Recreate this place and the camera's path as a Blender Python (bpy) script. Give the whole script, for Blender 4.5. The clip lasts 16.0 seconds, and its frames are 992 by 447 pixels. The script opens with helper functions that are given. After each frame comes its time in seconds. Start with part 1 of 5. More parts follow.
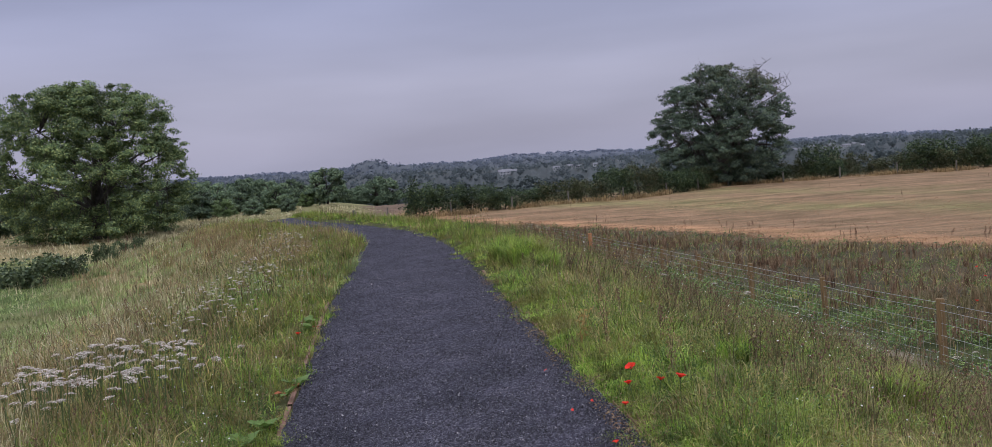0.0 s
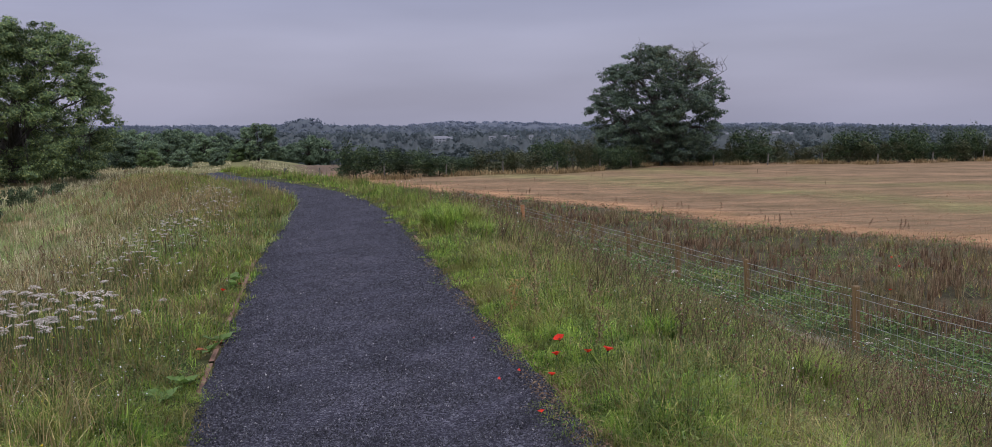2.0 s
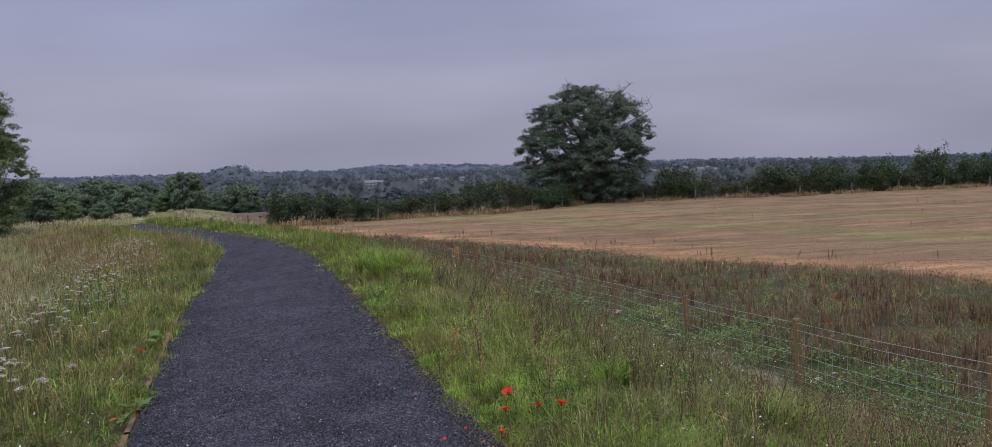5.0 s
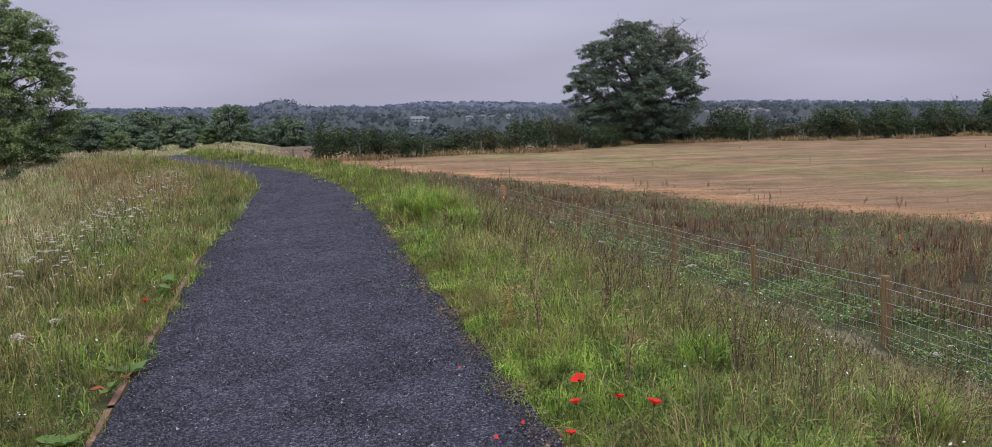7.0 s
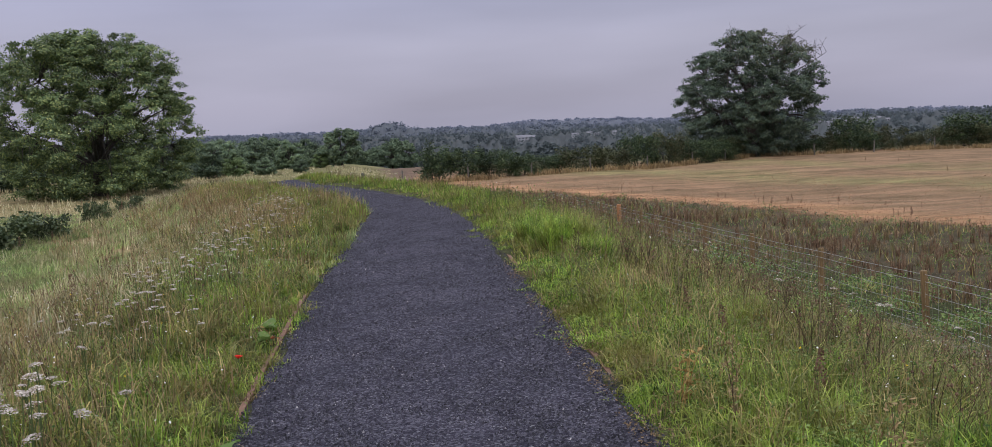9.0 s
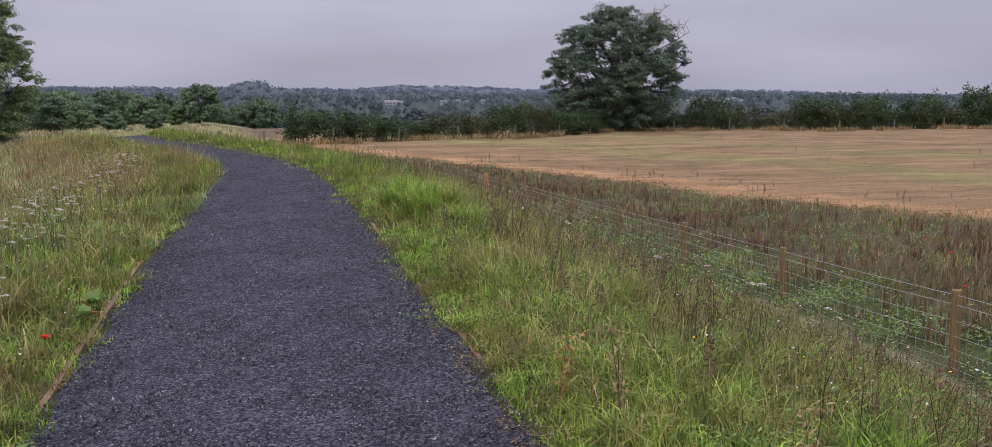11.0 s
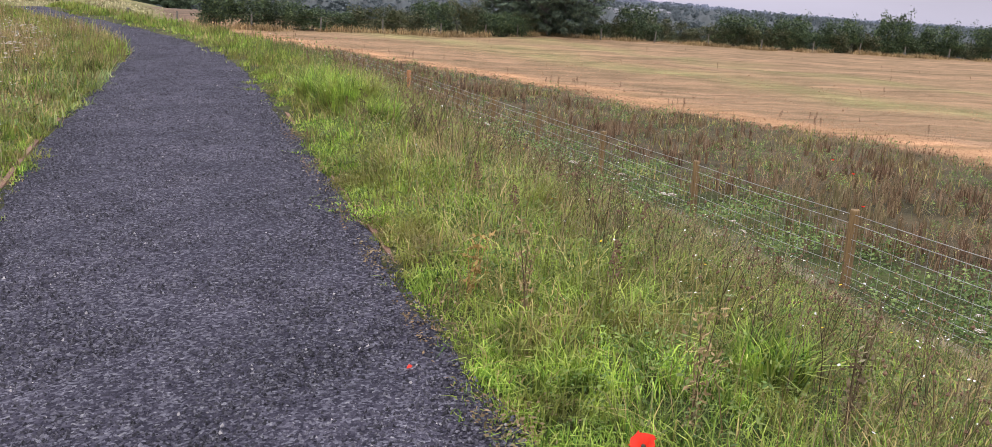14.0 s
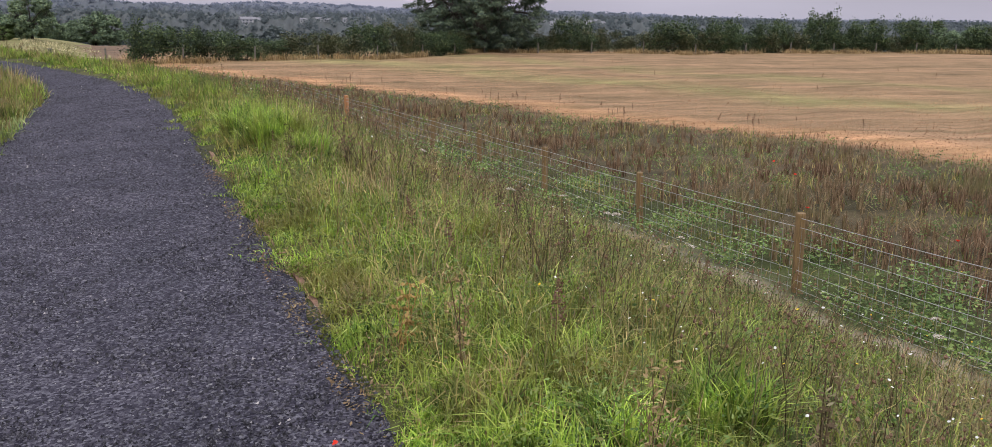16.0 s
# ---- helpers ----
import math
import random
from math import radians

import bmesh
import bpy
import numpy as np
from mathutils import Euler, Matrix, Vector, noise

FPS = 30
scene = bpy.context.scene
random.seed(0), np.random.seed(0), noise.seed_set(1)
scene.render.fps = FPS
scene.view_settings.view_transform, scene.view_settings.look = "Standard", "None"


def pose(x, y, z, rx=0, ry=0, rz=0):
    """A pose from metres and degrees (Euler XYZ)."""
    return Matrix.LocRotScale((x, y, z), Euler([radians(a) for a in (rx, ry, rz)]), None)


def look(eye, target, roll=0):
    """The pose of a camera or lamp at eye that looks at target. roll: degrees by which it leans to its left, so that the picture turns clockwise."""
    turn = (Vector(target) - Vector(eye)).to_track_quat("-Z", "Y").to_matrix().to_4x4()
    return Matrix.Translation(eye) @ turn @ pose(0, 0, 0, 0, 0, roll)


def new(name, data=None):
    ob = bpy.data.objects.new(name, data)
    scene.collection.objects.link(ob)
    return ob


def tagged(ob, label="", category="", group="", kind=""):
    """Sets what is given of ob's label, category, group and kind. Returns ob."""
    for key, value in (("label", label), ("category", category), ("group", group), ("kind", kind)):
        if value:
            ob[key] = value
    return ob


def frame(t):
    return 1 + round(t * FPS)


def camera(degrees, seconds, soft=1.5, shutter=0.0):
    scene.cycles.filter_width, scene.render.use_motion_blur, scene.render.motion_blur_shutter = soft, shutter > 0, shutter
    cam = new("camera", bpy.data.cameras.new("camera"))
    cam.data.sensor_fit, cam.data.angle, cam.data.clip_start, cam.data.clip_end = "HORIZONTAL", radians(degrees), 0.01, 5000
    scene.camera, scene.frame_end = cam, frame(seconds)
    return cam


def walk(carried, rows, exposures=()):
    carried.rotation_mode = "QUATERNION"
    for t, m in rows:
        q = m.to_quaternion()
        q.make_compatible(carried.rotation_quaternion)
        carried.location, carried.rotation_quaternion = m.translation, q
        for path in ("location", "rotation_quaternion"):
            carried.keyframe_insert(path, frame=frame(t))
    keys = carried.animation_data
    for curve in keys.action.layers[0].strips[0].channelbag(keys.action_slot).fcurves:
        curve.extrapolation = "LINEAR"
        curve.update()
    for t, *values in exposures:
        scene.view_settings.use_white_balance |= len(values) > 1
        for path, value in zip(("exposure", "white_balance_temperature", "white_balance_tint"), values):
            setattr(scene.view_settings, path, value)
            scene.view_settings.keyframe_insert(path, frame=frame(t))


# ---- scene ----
cam = camera(58.6, 16.0, soft=0.5)
PATH = [
    (0, (0.127, 0.283, 1.5), (0.066, 2.278, 1.375), -4.4),
    (0.5, (0.109, 0.301, 1.49), (0.042, 2.291, 1.296), -3.2),
    (1, (0.109, 0.306, 1.486), (0.093, 2.289, 1.227), -2.0),
    (1.5, (0.11, 0.294, 1.499), (0.115, 2.283, 1.289), -1.3),
    (2, (0.102, 0.321, 1.488), (0.191, 2.309, 1.285), -0.9),
    (2.5, (0.125, 0.341, 1.492), (0.326, 2.326, 1.362), -1.8),
    (3, (0.113, 0.318, 1.493), (0.333, 2.302, 1.374), -2.4),
    (3.5, (0.115, 0.333, 1.487), (0.357, 2.315, 1.373), -2.6),
    (4, (0.064, 0.348, 1.487), (0.316, 2.329, 1.376), -2.6),
    (6.5, (0.113, 1.526, 1.455), (0.312, 3.51, 1.29), -1.4),
    (7, (0.105, 1.806, 1.415), (0.242, 3.785, 1.166), -1.4),
    (7.5, (0.045, 2.066, 1.413), (0.071, 4.048, 1.147), -1.8),
    (8, (-0.037, 2.419, 1.411), (0.013, 4.401, 1.146), -1.7),
    (8.5, (-0.113, 2.663, 1.394), (-0.109, 4.644, 1.124), -2.3),
    (9, (-0.111, 2.996, 1.404), (-0.213, 4.983, 1.204), -3.0),
    (9.5, (-0.113, 3.231, 1.377), (0.014, 5.213, 1.138), -2.6),
    (12, (-0.112, 3.568, 1.346), (0.1, 5.525, 0.996), 0.3),
    (12.5, (-0.112, 3.565, 1.344), (0.087, 5.508, 0.912), 1.6),
    (13, (-0.11, 3.566, 1.333), (0.082, 5.493, 0.83), 1.9),
    (13.5, (-0.104, 3.574, 1.326), (0.093, 5.498, 0.818), 2.1),
    (14, (-0.083, 3.563, 1.324), (0.295, 5.464, 0.829), 3.6),
    (14.5, (-0.059, 3.562, 1.32), (0.461, 5.432, 0.838), 5.2),
    (15, (0.06, 3.596, 1.287), (0.811, 5.367, 0.741), 8.2),
    (15.5, (0.113, 3.644, 1.309), (0.698, 5.477, 0.764), 1.7),
    (16, (0.056, 3.849, 1.356), (0.544, 5.734, 0.901), 0.5),
]
walk(cam, [(t, look(eye, target, roll)) for t, eye, target, roll in PATH],
     exposures=[(0, 0.0, 6050, 12), (0.5, 0.04, 6100, 12), (1, 0.27, 6250, 12), (1.5, 0.03, 6150, 12), (2.5, -0.1, 6000, 12), (4, -0.2, 5980, 12), (6.5, -0.12, 6100, 12), (7, 0.18, 6150, 12), (8, 0.24, 6350, 12), (8.5, 0.26, 6300, 12), (9, 0.04, 6250, 12), (9.5, 0.14, 6250, 12), (12, 0.24, 6500, 12), (12.5, 0.62, 6600, 12), (13, 0.86, 6600, 12), (14, 0.76, 6600, 12), (14.5, 0.4, 6650, 12), (15.5, 0.37, 6700, 12), (16, 0.44, 6650, 10)])

# ---------------------------------------------------------------- world, sun
world = bpy.data.worlds.new("overcast_sky")
scene.world = world
world.use_nodes = True
wn, wl = world.node_tree.nodes, world.node_tree.links
wn.clear()
w_out = wn.new("ShaderNodeOutputWorld")
w_bg = wn.new("ShaderNodeBackground")
w_sky = wn.new("ShaderNodeTexSky")
w_sky.sky_type = "NISHITA"
w_sky.sun_disc = False
SUN_EL, SUN_AZ = radians(38), radians(200)
w_sky.sun_elevation, w_sky.sun_rotation = SUN_EL, SUN_AZ
w_sky.dust_density = 3.0
w_dim = wn.new("ShaderNodeMix")
w_dim.data_type, w_dim.blend_type = "RGBA", "MULTIPLY"
w_dim.inputs[0].default_value = 1.0
w_dim.inputs[7].default_value = (0.1, 0.1, 0.1, 1)
w_tc = wn.new("ShaderNodeTexCoord")
w_sep = wn.new("ShaderNodeSeparateXYZ")
w_ramp = wn.new("ShaderNodeValToRGB")
CLOUD = w_ramp.color_ramp
CLOUD.elements[0].position, CLOUD.elements[0].color = 0.0, (0.37, 0.36, 0.45, 1)
CLOUD.elements[1].position, CLOUD.elements[1].color = 1.0, (1.75, 1.75, 1.95, 1)
for w_p, w_c in ((0.04, (0.40, 0.38, 0.47)), (0.10, (0.435, 0.415, 0.51)), (0.24, (0.365, 0.38, 0.535)), (0.42, (0.80, 0.81, 0.98))):
    CLOUD.elements.new(w_p).color = (*w_c, 1)
w_map = wn.new("ShaderNodeMapping")
w_map.inputs["Scale"].default_value = (1.6, 1.6, 9.0)
w_noise = wn.new("ShaderNodeTexNoise")
w_noise.inputs["Scale"].default_value = 1.7
w_noise.inputs["Detail"].default_value = 5.0
w_noise.inputs["Roughness"].default_value = 0.4
w_cl = wn.new("ShaderNodeMapRange")
w_cl.inputs["From Min"].default_value, w_cl.inputs["From Max"].default_value = 0.35, 0.70
w_cl.inputs["To Min"].default_value, w_cl.inputs["To Max"].default_value = 0.91, 1.13
w_mul = wn.new("ShaderNodeMix")
w_mul.data_type, w_mul.blend_type = "RGBA", "MULTIPLY"
w_mul.inputs[0].default_value = 1.0
w_mix = wn.new("ShaderNodeMix")
w_mix.data_type = "RGBA"
w_mix.inputs[0].default_value = 0.9
wl.new(w_tc.outputs["Generated"], w_sep.inputs[0])
wl.new(w_sep.outputs["Z"], w_ramp.inputs[0])
wl.new(w_tc.outputs["Generated"], w_map.inputs[0])
wl.new(w_map.outputs[0], w_noise.inputs["Vector"])
wl.new(w_noise.outputs["Fac"], w_cl.inputs["Value"])
wl.new(w_ramp.outputs["Color"], w_mul.inputs[6])
wl.new(w_cl.outputs["Result"], w_mul.inputs[7])
wl.new(w_sky.outputs[0], w_dim.inputs[6])
wl.new(w_dim.outputs[2], w_mix.inputs[6])
wl.new(w_mul.outputs[2], w_mix.inputs[7])
wl.new(w_mix.outputs[2], w_bg.inputs["Color"])
w_bg.inputs["Strength"].default_value = 1.0
wl.new(w_bg.outputs[0], w_out.inputs["Surface"])

sun_data = bpy.data.lights.new("sun", "SUN")
sun_data.energy, sun_data.angle, sun_data.color = 0.7, radians(25), (1.0, 0.96, 0.9)
sun = new("sun", sun_data)
sun.matrix_world = look((0, 0, 60), (0 - 60 * math.sin(SUN_AZ) / math.tan(SUN_EL), 0 - 60 * math.cos(SUN_AZ) / math.tan(SUN_EL), 0))


# ---------------------------------------------------------------- materials
def principled(name):
    m = bpy.data.materials.new(name)
    m.use_nodes = True
    nt = m.node_tree
    return m, nt, nt.nodes["Principled BSDF"]


def noise_node(nt, scale, detail=4.0, rough=0.6, coord=None):
    n = nt.nodes.new("ShaderNodeTexNoise")
    n.inputs["Scale"].default_value, n.inputs["Detail"].default_value, n.inputs["Roughness"].default_value = scale, detail, rough
    if coord is not None:
        nt.links.new(coord, n.inputs["Vector"])
    return n


def ramp_node(nt, stops, fac=None):
    r = nt.nodes.new("ShaderNodeValToRGB")
    e = r.color_ramp.elements
    e[0].position, e[0].color = stops[0][0], (*stops[0][1], 1)
    e[1].position, e[1].color = stops[-1][0], (*stops[-1][1], 1)
    for p, c in stops[1:-1]:
        e.new(p).color = (*c, 1)
    if fac is not None:
        nt.links.new(fac, r.inputs[0])
    return r


def mixed(nt, kind, fac, a, b):
    m = nt.nodes.new("ShaderNodeMix")
    m.data_type, m.blend_type = "RGBA", kind
    m.clamp_factor = True
    for sock, v in ((m.inputs[0], fac), (m.inputs[6], a), (m.inputs[7], b)):
        if hasattr(v, "is_output"):
            nt.links.new(v, sock)
        else:
            sock.default_value = v if not isinstance(v, tuple) else (*v, 1)
    return m.outputs[2]


def foliage(name, stops, patch=0.7, rough=0.6, through_light=0.25, patch_gain=0.45, dry=None, dry_scale=1.5, tufts=0.0):
    """Leaves or blades: a colour for each, drifting over patches of ground, thin enough to let light through."""
    m, nt, b = principled(name)
    geo = nt.nodes.new("ShaderNodeNewGeometry")
    col = ramp_node(nt, stops, geo.outputs["Random Per Island"]).outputs[0]
    n = noise_node(nt, patch, 3.0, 0.6, geo.outputs["Position"])
    dark = ramp_node(nt, ((0.3, (1 - patch_gain,) * 3), (0.7, (1 + patch_gain,) * 3)), n.outputs["Fac"]).outputs[0]
    # tuft mottle: random blade tone that also stands in for shaded gaps
    if tufts:
        nu = noise_node(nt, 6.5, 2.0, 0.5, geo.outputs["Position"])
        col = mixed(nt, "MULTIPLY", 1.0, col, ramp_node(nt, ((0.35, (1 - tufts,) * 3), (0.65, (1 + tufts,) * 3)), nu.outputs["Fac"]).outputs[0])
    if dry:
        nd = noise_node(nt, dry_scale, 4.0, 0.65, geo.outputs["Position"])
        part_dry = ramp_node(nt, ((0.45, (0, 0, 0)), (0.68, (0.8, 0.8, 0.8))), nd.outputs["Fac"]).outputs[0]
        col = mixed(nt, "MIX", part_dry, col, dry)
    col = mixed(nt, "MULTIPLY", 1.0, col, dark)
    nt.links.new(col, b.inputs["Base Color"])
    b.inputs["Roughness"].default_value = rough
    b.inputs["Specular IOR Level"].default_value = 0.25
    tr = nt.nodes.new("ShaderNodeBsdfTranslucent")
    nt.links.new(col, tr.inputs["Color"])
    mx = nt.nodes.new("ShaderNodeMixShader")
    mx.inputs[0].default_value = through_light
    nt.links.new(b.outputs[0], mx.inputs[1])
    nt.links.new(tr.outputs[0], mx.inputs[2])
    nt.links.new(mx.outputs[0], nt.nodes["Material Output"].inputs["Surface"])
    return m


def surface(name, stops, scale, rough=0.85, bump=0.3, fine=0.0, fine_scale=120.0, depth=0.02, stretch=(1, 1, 1), spread=0.35):
    """A solid surface: broad patches, fine grain and a bump from the grain."""
    m, nt, b = principled(name)
    tc = nt.nodes.new("ShaderNodeTexCoord")
    mp = nt.nodes.new("ShaderNodeMapping")
    mp.inputs["Scale"].default_value = stretch
    nt.links.new(tc.outputs["Object"], mp.inputs[0])
    n1 = noise_node(nt, scale, 5.0, 0.6, mp.outputs[0])
    col = ramp_node(nt, stops, n1.outputs["Fac"]).outputs[0]
    n2 = noise_node(nt, fine_scale, 3.0, 0.7, mp.outputs[0])
    g = ramp_node(nt, ((0.3, (1 - spread,) * 3), (0.7, (1 + spread,) * 3)), n2.outputs["Fac"]).outputs[0]
    col = mixed(nt, "MULTIPLY", 1.0, col, g)
    nt.links.new(col, b.inputs["Base Color"])
    b.inputs["Roughness"].default_value = rough
    bp = nt.nodes.new("ShaderNodeBump")
    bp.inputs["Strength"].default_value, bp.inputs["Distance"].default_value = bump, depth
    nt.links.new(n2.outputs["Fac"], bp.inputs["Height"])
    nt.links.new(bp.outputs[0], b.inputs["Normal"])
    return m


def ground_material():
    """Soil and turf; the mesh carries the kind of cover and the far haze tint as a colour, the nodes break it up."""
    m, nt, b = principled("turf_and_soil")
    at = nt.nodes.new("ShaderNodeAttribute")
    at.attribute_name = "cover"
    geo = nt.nodes.new("ShaderNodeNewGeometry")
    n1 = noise_node(nt, 0.35, 6.0, 0.65, geo.outputs["Position"])
    n2 = noise_node(nt, 9.0, 5.0, 0.7, geo.outputs["Position"])
    mp = nt.nodes.new("ShaderNodeMapping")
    mp.inputs["Rotation"].default_value = (0, 0, radians(-111))
    mp.inputs["Scale"].default_value = (0.03, 1.2, 1.0)
    nt.links.new(geo.outputs["Position"], mp.inputs[0])
    n3 = noise_node(nt, 1.0, 4.0, 0.6, mp.outputs[0])
    col = mixed(nt, "MULTIPLY", 1.0, at.outputs["Color"], ramp_node(nt, ((0.3, (0.72, 0.74, 0.7)), (0.7, (1.25, 1.22, 1.2))), n1.outputs["Fac"]).outputs[0])
    col = mixed(nt, "MULTIPLY", 1.0, col, ramp_node(nt, ((0.3, (0.7, 0.7, 0.7)), (0.7, (1.3, 1.3, 1.3))), n2.outputs["Fac"]).outputs[0])
    col = mixed(nt, "MULTIPLY", 1.0, col, ramp_node(nt, ((0.38, (0.72, 0.76, 0.7)), (0.62, (1.2, 1.17, 1.15))), n3.outputs["Fac"]).outputs[0])
    nt.links.new(col, b.inputs["Base Color"])
    b.inputs["Roughness"].default_value = 0.95
    b.inputs["Specular IOR Level"].default_value = 0.1
    bp = nt.nodes.new("ShaderNodeBump")
    bp.inputs["Strength"].default_value, bp.inputs["Distance"].default_value = 0.6, 0.08
    nt.links.new(n2.outputs["Fac"], bp.inputs["Height"])
    nt.links.new(bp.outputs[0], b.inputs["Normal"])
    return m


def gravel_material(name, island):
    m, nt, b = principled(name)
    geo = nt.nodes.new("ShaderNodeNewGeometry")
    if island:
        col = ramp_node(nt, ((0.0, (0.009, 0.0088, 0.0115)), (0.5, (0.038, 0.0368, 0.0465)), (0.85, (0.082, 0.079, 0.095)), (0.985, (0.145, 0.143, 0.162)), (1.0, (0.36, 0.34, 0.33))), geo.outputs["Random Per Island"]).outputs[0]
    else:
        v = nt.nodes.new("ShaderNodeTexVoronoi")
        v.inputs["Scale"].default_value = 92.0
        nt.links.new(geo.outputs["Position"], v.inputs["Vector"])
        sep = nt.nodes.new("ShaderNodeSeparateColor")
        nt.links.new(v.outputs["Color"], sep.inputs[0])
        col = ramp_node(nt, ((0.0, (0.0230, 0.0222, 0.0315)), (0.6, (0.0600, 0.0570, 0.0745)), (0.97, (0.130, 0.129, 0.152)), (1.0, (0.2, 0.2, 0.21))), sep.outputs[0]).outputs[0]
        bp = nt.nodes.new("ShaderNodeBump")
        bp.invert = True
        bp.inputs["Strength"].default_value, bp.inputs["Distance"].default_value = 0.9, 0.012
        nt.links.new(v.outputs["Distance"], bp.inputs["Height"])
        nt.links.new(bp.outputs[0], b.inputs["Normal"])
    n = noise_node(nt, 1.3, 5.0, 0.65, geo.outputs["Position"])
    col = mixed(nt, "MULTIPLY", 1.0, col, ramp_node(nt, ((0.3, (0.8, 0.8, 0.8)), (0.7, (1.25, 1.22, 1.2))), n.outputs["Fac"]).outputs[0])
    n2 = noise_node(nt, 15.0, 3.0, 0.6, geo.outputs["Position"])
    col = mixed(nt, "MULTIPLY", 1.0, col, ramp_node(nt, ((0.36, (0.86, 0.86, 0.87)), (0.64, (1.14, 1.14, 1.13))), n2.outputs["Fac"]).outputs[0])
    nt.links.new(col, b.inputs["Base Color"])
    b.inputs["Roughness"].default_value = 0.7 if island else 0.95
    b.inputs["Specular IOR Level"].default_value = 0.3 if island else 0.08
    return m


M_GROUND = ground_material()
M_GRAVEL = gravel_material("black_gravel_bed", False)
M_CHIP = gravel_material("black_gravel_chips", True)
M_GREEN = foliage("lush_grass", ((0.0, (0.048, 0.102, 0.016)), (0.35, (0.147, 0.252, 0.030)), (0.75, (0.275, 0.371, 0.055)), (1.0, (0.340, 0.390, 0.095))), 0.9, patch_gain=0.42, dry=(0.26, 0.205, 0.065), dry_scale=1.7, tufts=0.6)
M_OLIVE = foliage("olive_grass", ((0.0, (0.099, 0.140, 0.032)), (0.4, (0.198, 0.224, 0.056)), (0.7, (0.324, 0.283, 0.092)), (1.0, (0.494, 0.378, 0.161))), 0.8, patch_gain=0.36, dry=(0.25, 0.165, 0.09), dry_scale=1.1, tufts=0.5)
M_STRAW = foliage("dry_grass_stalks", ((0.0, (0.149, 0.098, 0.046)), (0.4, (0.289, 0.206, 0.097)), (0.8, (0.415, 0.304, 0.152)), (1.0, (0.519, 0.400, 0.223))), 0.8, 0.75, 0.2)
M_DEAD = foliage("dead_knapweed_stalks", ((0.0, (0.045, 0.036, 0.019)), (0.4, (0.110, 0.086, 0.042)), (0.8, (0.200, 0.164, 0.077)), (1.0, (0.300, 0.259, 0.128))), 0.8, 0.8, 0.15, tufts=0.4)
M_MEADOW = foliage("soft_meadow_grass", ((0.0, (0.133, 0.207, 0.067)), (0.4, (0.265, 0.354, 0.123)), (0.8, (0.385, 0.473, 0.177)), (1.0, (0.557, 0.583, 0.245))), 0.5, 0.75, 0.2, dry=(0.22, 0.19, 0.09), dry_scale=0.35)
M_BROWN = foliage("brown_seeding_grass", ((0.0, (0.078, 0.052, 0.029)), (0.5, (0.172, 0.124, 0.070)), (0.85, (0.259, 0.206, 0.121)), (1.0, (0.362, 0.325, 0.199))), 0.8, 0.8, 0.2, tufts=0.35)
M_PALE = foliage("pale_meadow_grass", ((0.0, (0.235, 0.225, 0.115)), (0.35, (0.405, 0.365, 0.200)), (0.7, (0.550, 0.480, 0.285)), (1.0, (0.720, 0.640, 0.410))), 0.5, 0.75, 0.2, dry=(0.19, 0.195, 0.075), dry_scale=0.8)
M_RUST = foliage("rusty_dock_weeds", ((0.0, (0.085, 0.054, 0.030)), (0.4, (0.194, 0.117, 0.069)), (0.75, (0.288, 0.180, 0.109)), (1.0, (0.412, 0.290, 0.181))), 0.5, 0.8, 0.15, dry=(0.11, 0.12, 0.05), dry_scale=0.5)
M_WEED = foliage("green_weeds", ((0.0, (0.058, 0.110, 0.030)), (0.5, (0.136, 0.220, 0.058)), (1.0, (0.272, 0.348, 0.110))), 0.9)
M_STUBBLE = foliage("stubble_straw", ((0.0, (0.284, 0.163, 0.092)), (0.5, (0.361, 0.211, 0.123)), (1.0, (0.430, 0.258, 0.154))), 0.25, 0.8, 0.15)
M_SEED = surface("brown_seed_heads", ((0.3, (0.109, 0.061, 0.037)), (0.7, (0.232, 0.135, 0.081))), 30, 0.9)
M_LEAF_LIGHT = foliage("ash_leaves", ((0.0, (0.067, 0.109, 0.051)), (0.5, (0.140, 0.196, 0.080)), (0.85, (0.234, 0.294, 0.104)), (1.0, (0.349, 0.386, 0.145))), 0.35, 0.55, 0.2, 0.4)
M_LEAF_DARK = foliage("oak_leaves", ((0.0, (0.040, 0.064, 0.050)), (0.5, (0.079, 0.114, 0.076)), (0.9, (0.129, 0.168, 0.097)), (1.0, (0.202, 0.232, 0.149))), 0.35, 0.55, 0.15, 0.35)
M_OAK_THIN = foliage("thinning_oak_leaves", ((0.0, (0.060, 0.070, 0.042)), (0.5, (0.110, 0.122, 0.066)), (1.0, (0.190, 0.190, 0.105))), 0.35, 0.6, 0.2, 0.35)
M_HEDGE = foliage("hawthorn_leaves", ((0.0, (0.021, 0.039, 0.020)), (0.5, (0.047, 0.075, 0.032)), (0.9, (0.089, 0.127, 0.048)), (1.0, (0.178, 0.208, 0.085))), 0.6, 0.6, 0.15, 0.4)
M_HEDGE_B = foliage("bramble_leaves", ((0.0, (0.03, 0.045, 0.018)), (0.5, (0.06, 0.075, 0.03)), (1.0, (0.13, 0.12, 0.06))), 0.6, 0.6, 0.15, 0.4)
# both wood leaf colours are lightened to stand in for thin haze
M_DARKWOOD = foliage("dark_wood_leaves", ((0.0, (0.054, 0.085, 0.056)), (0.5, (0.107, 0.154, 0.093)), (1.0, (0.194, 0.249, 0.128))), 0.12, 0.7, 0.15, 0.35)
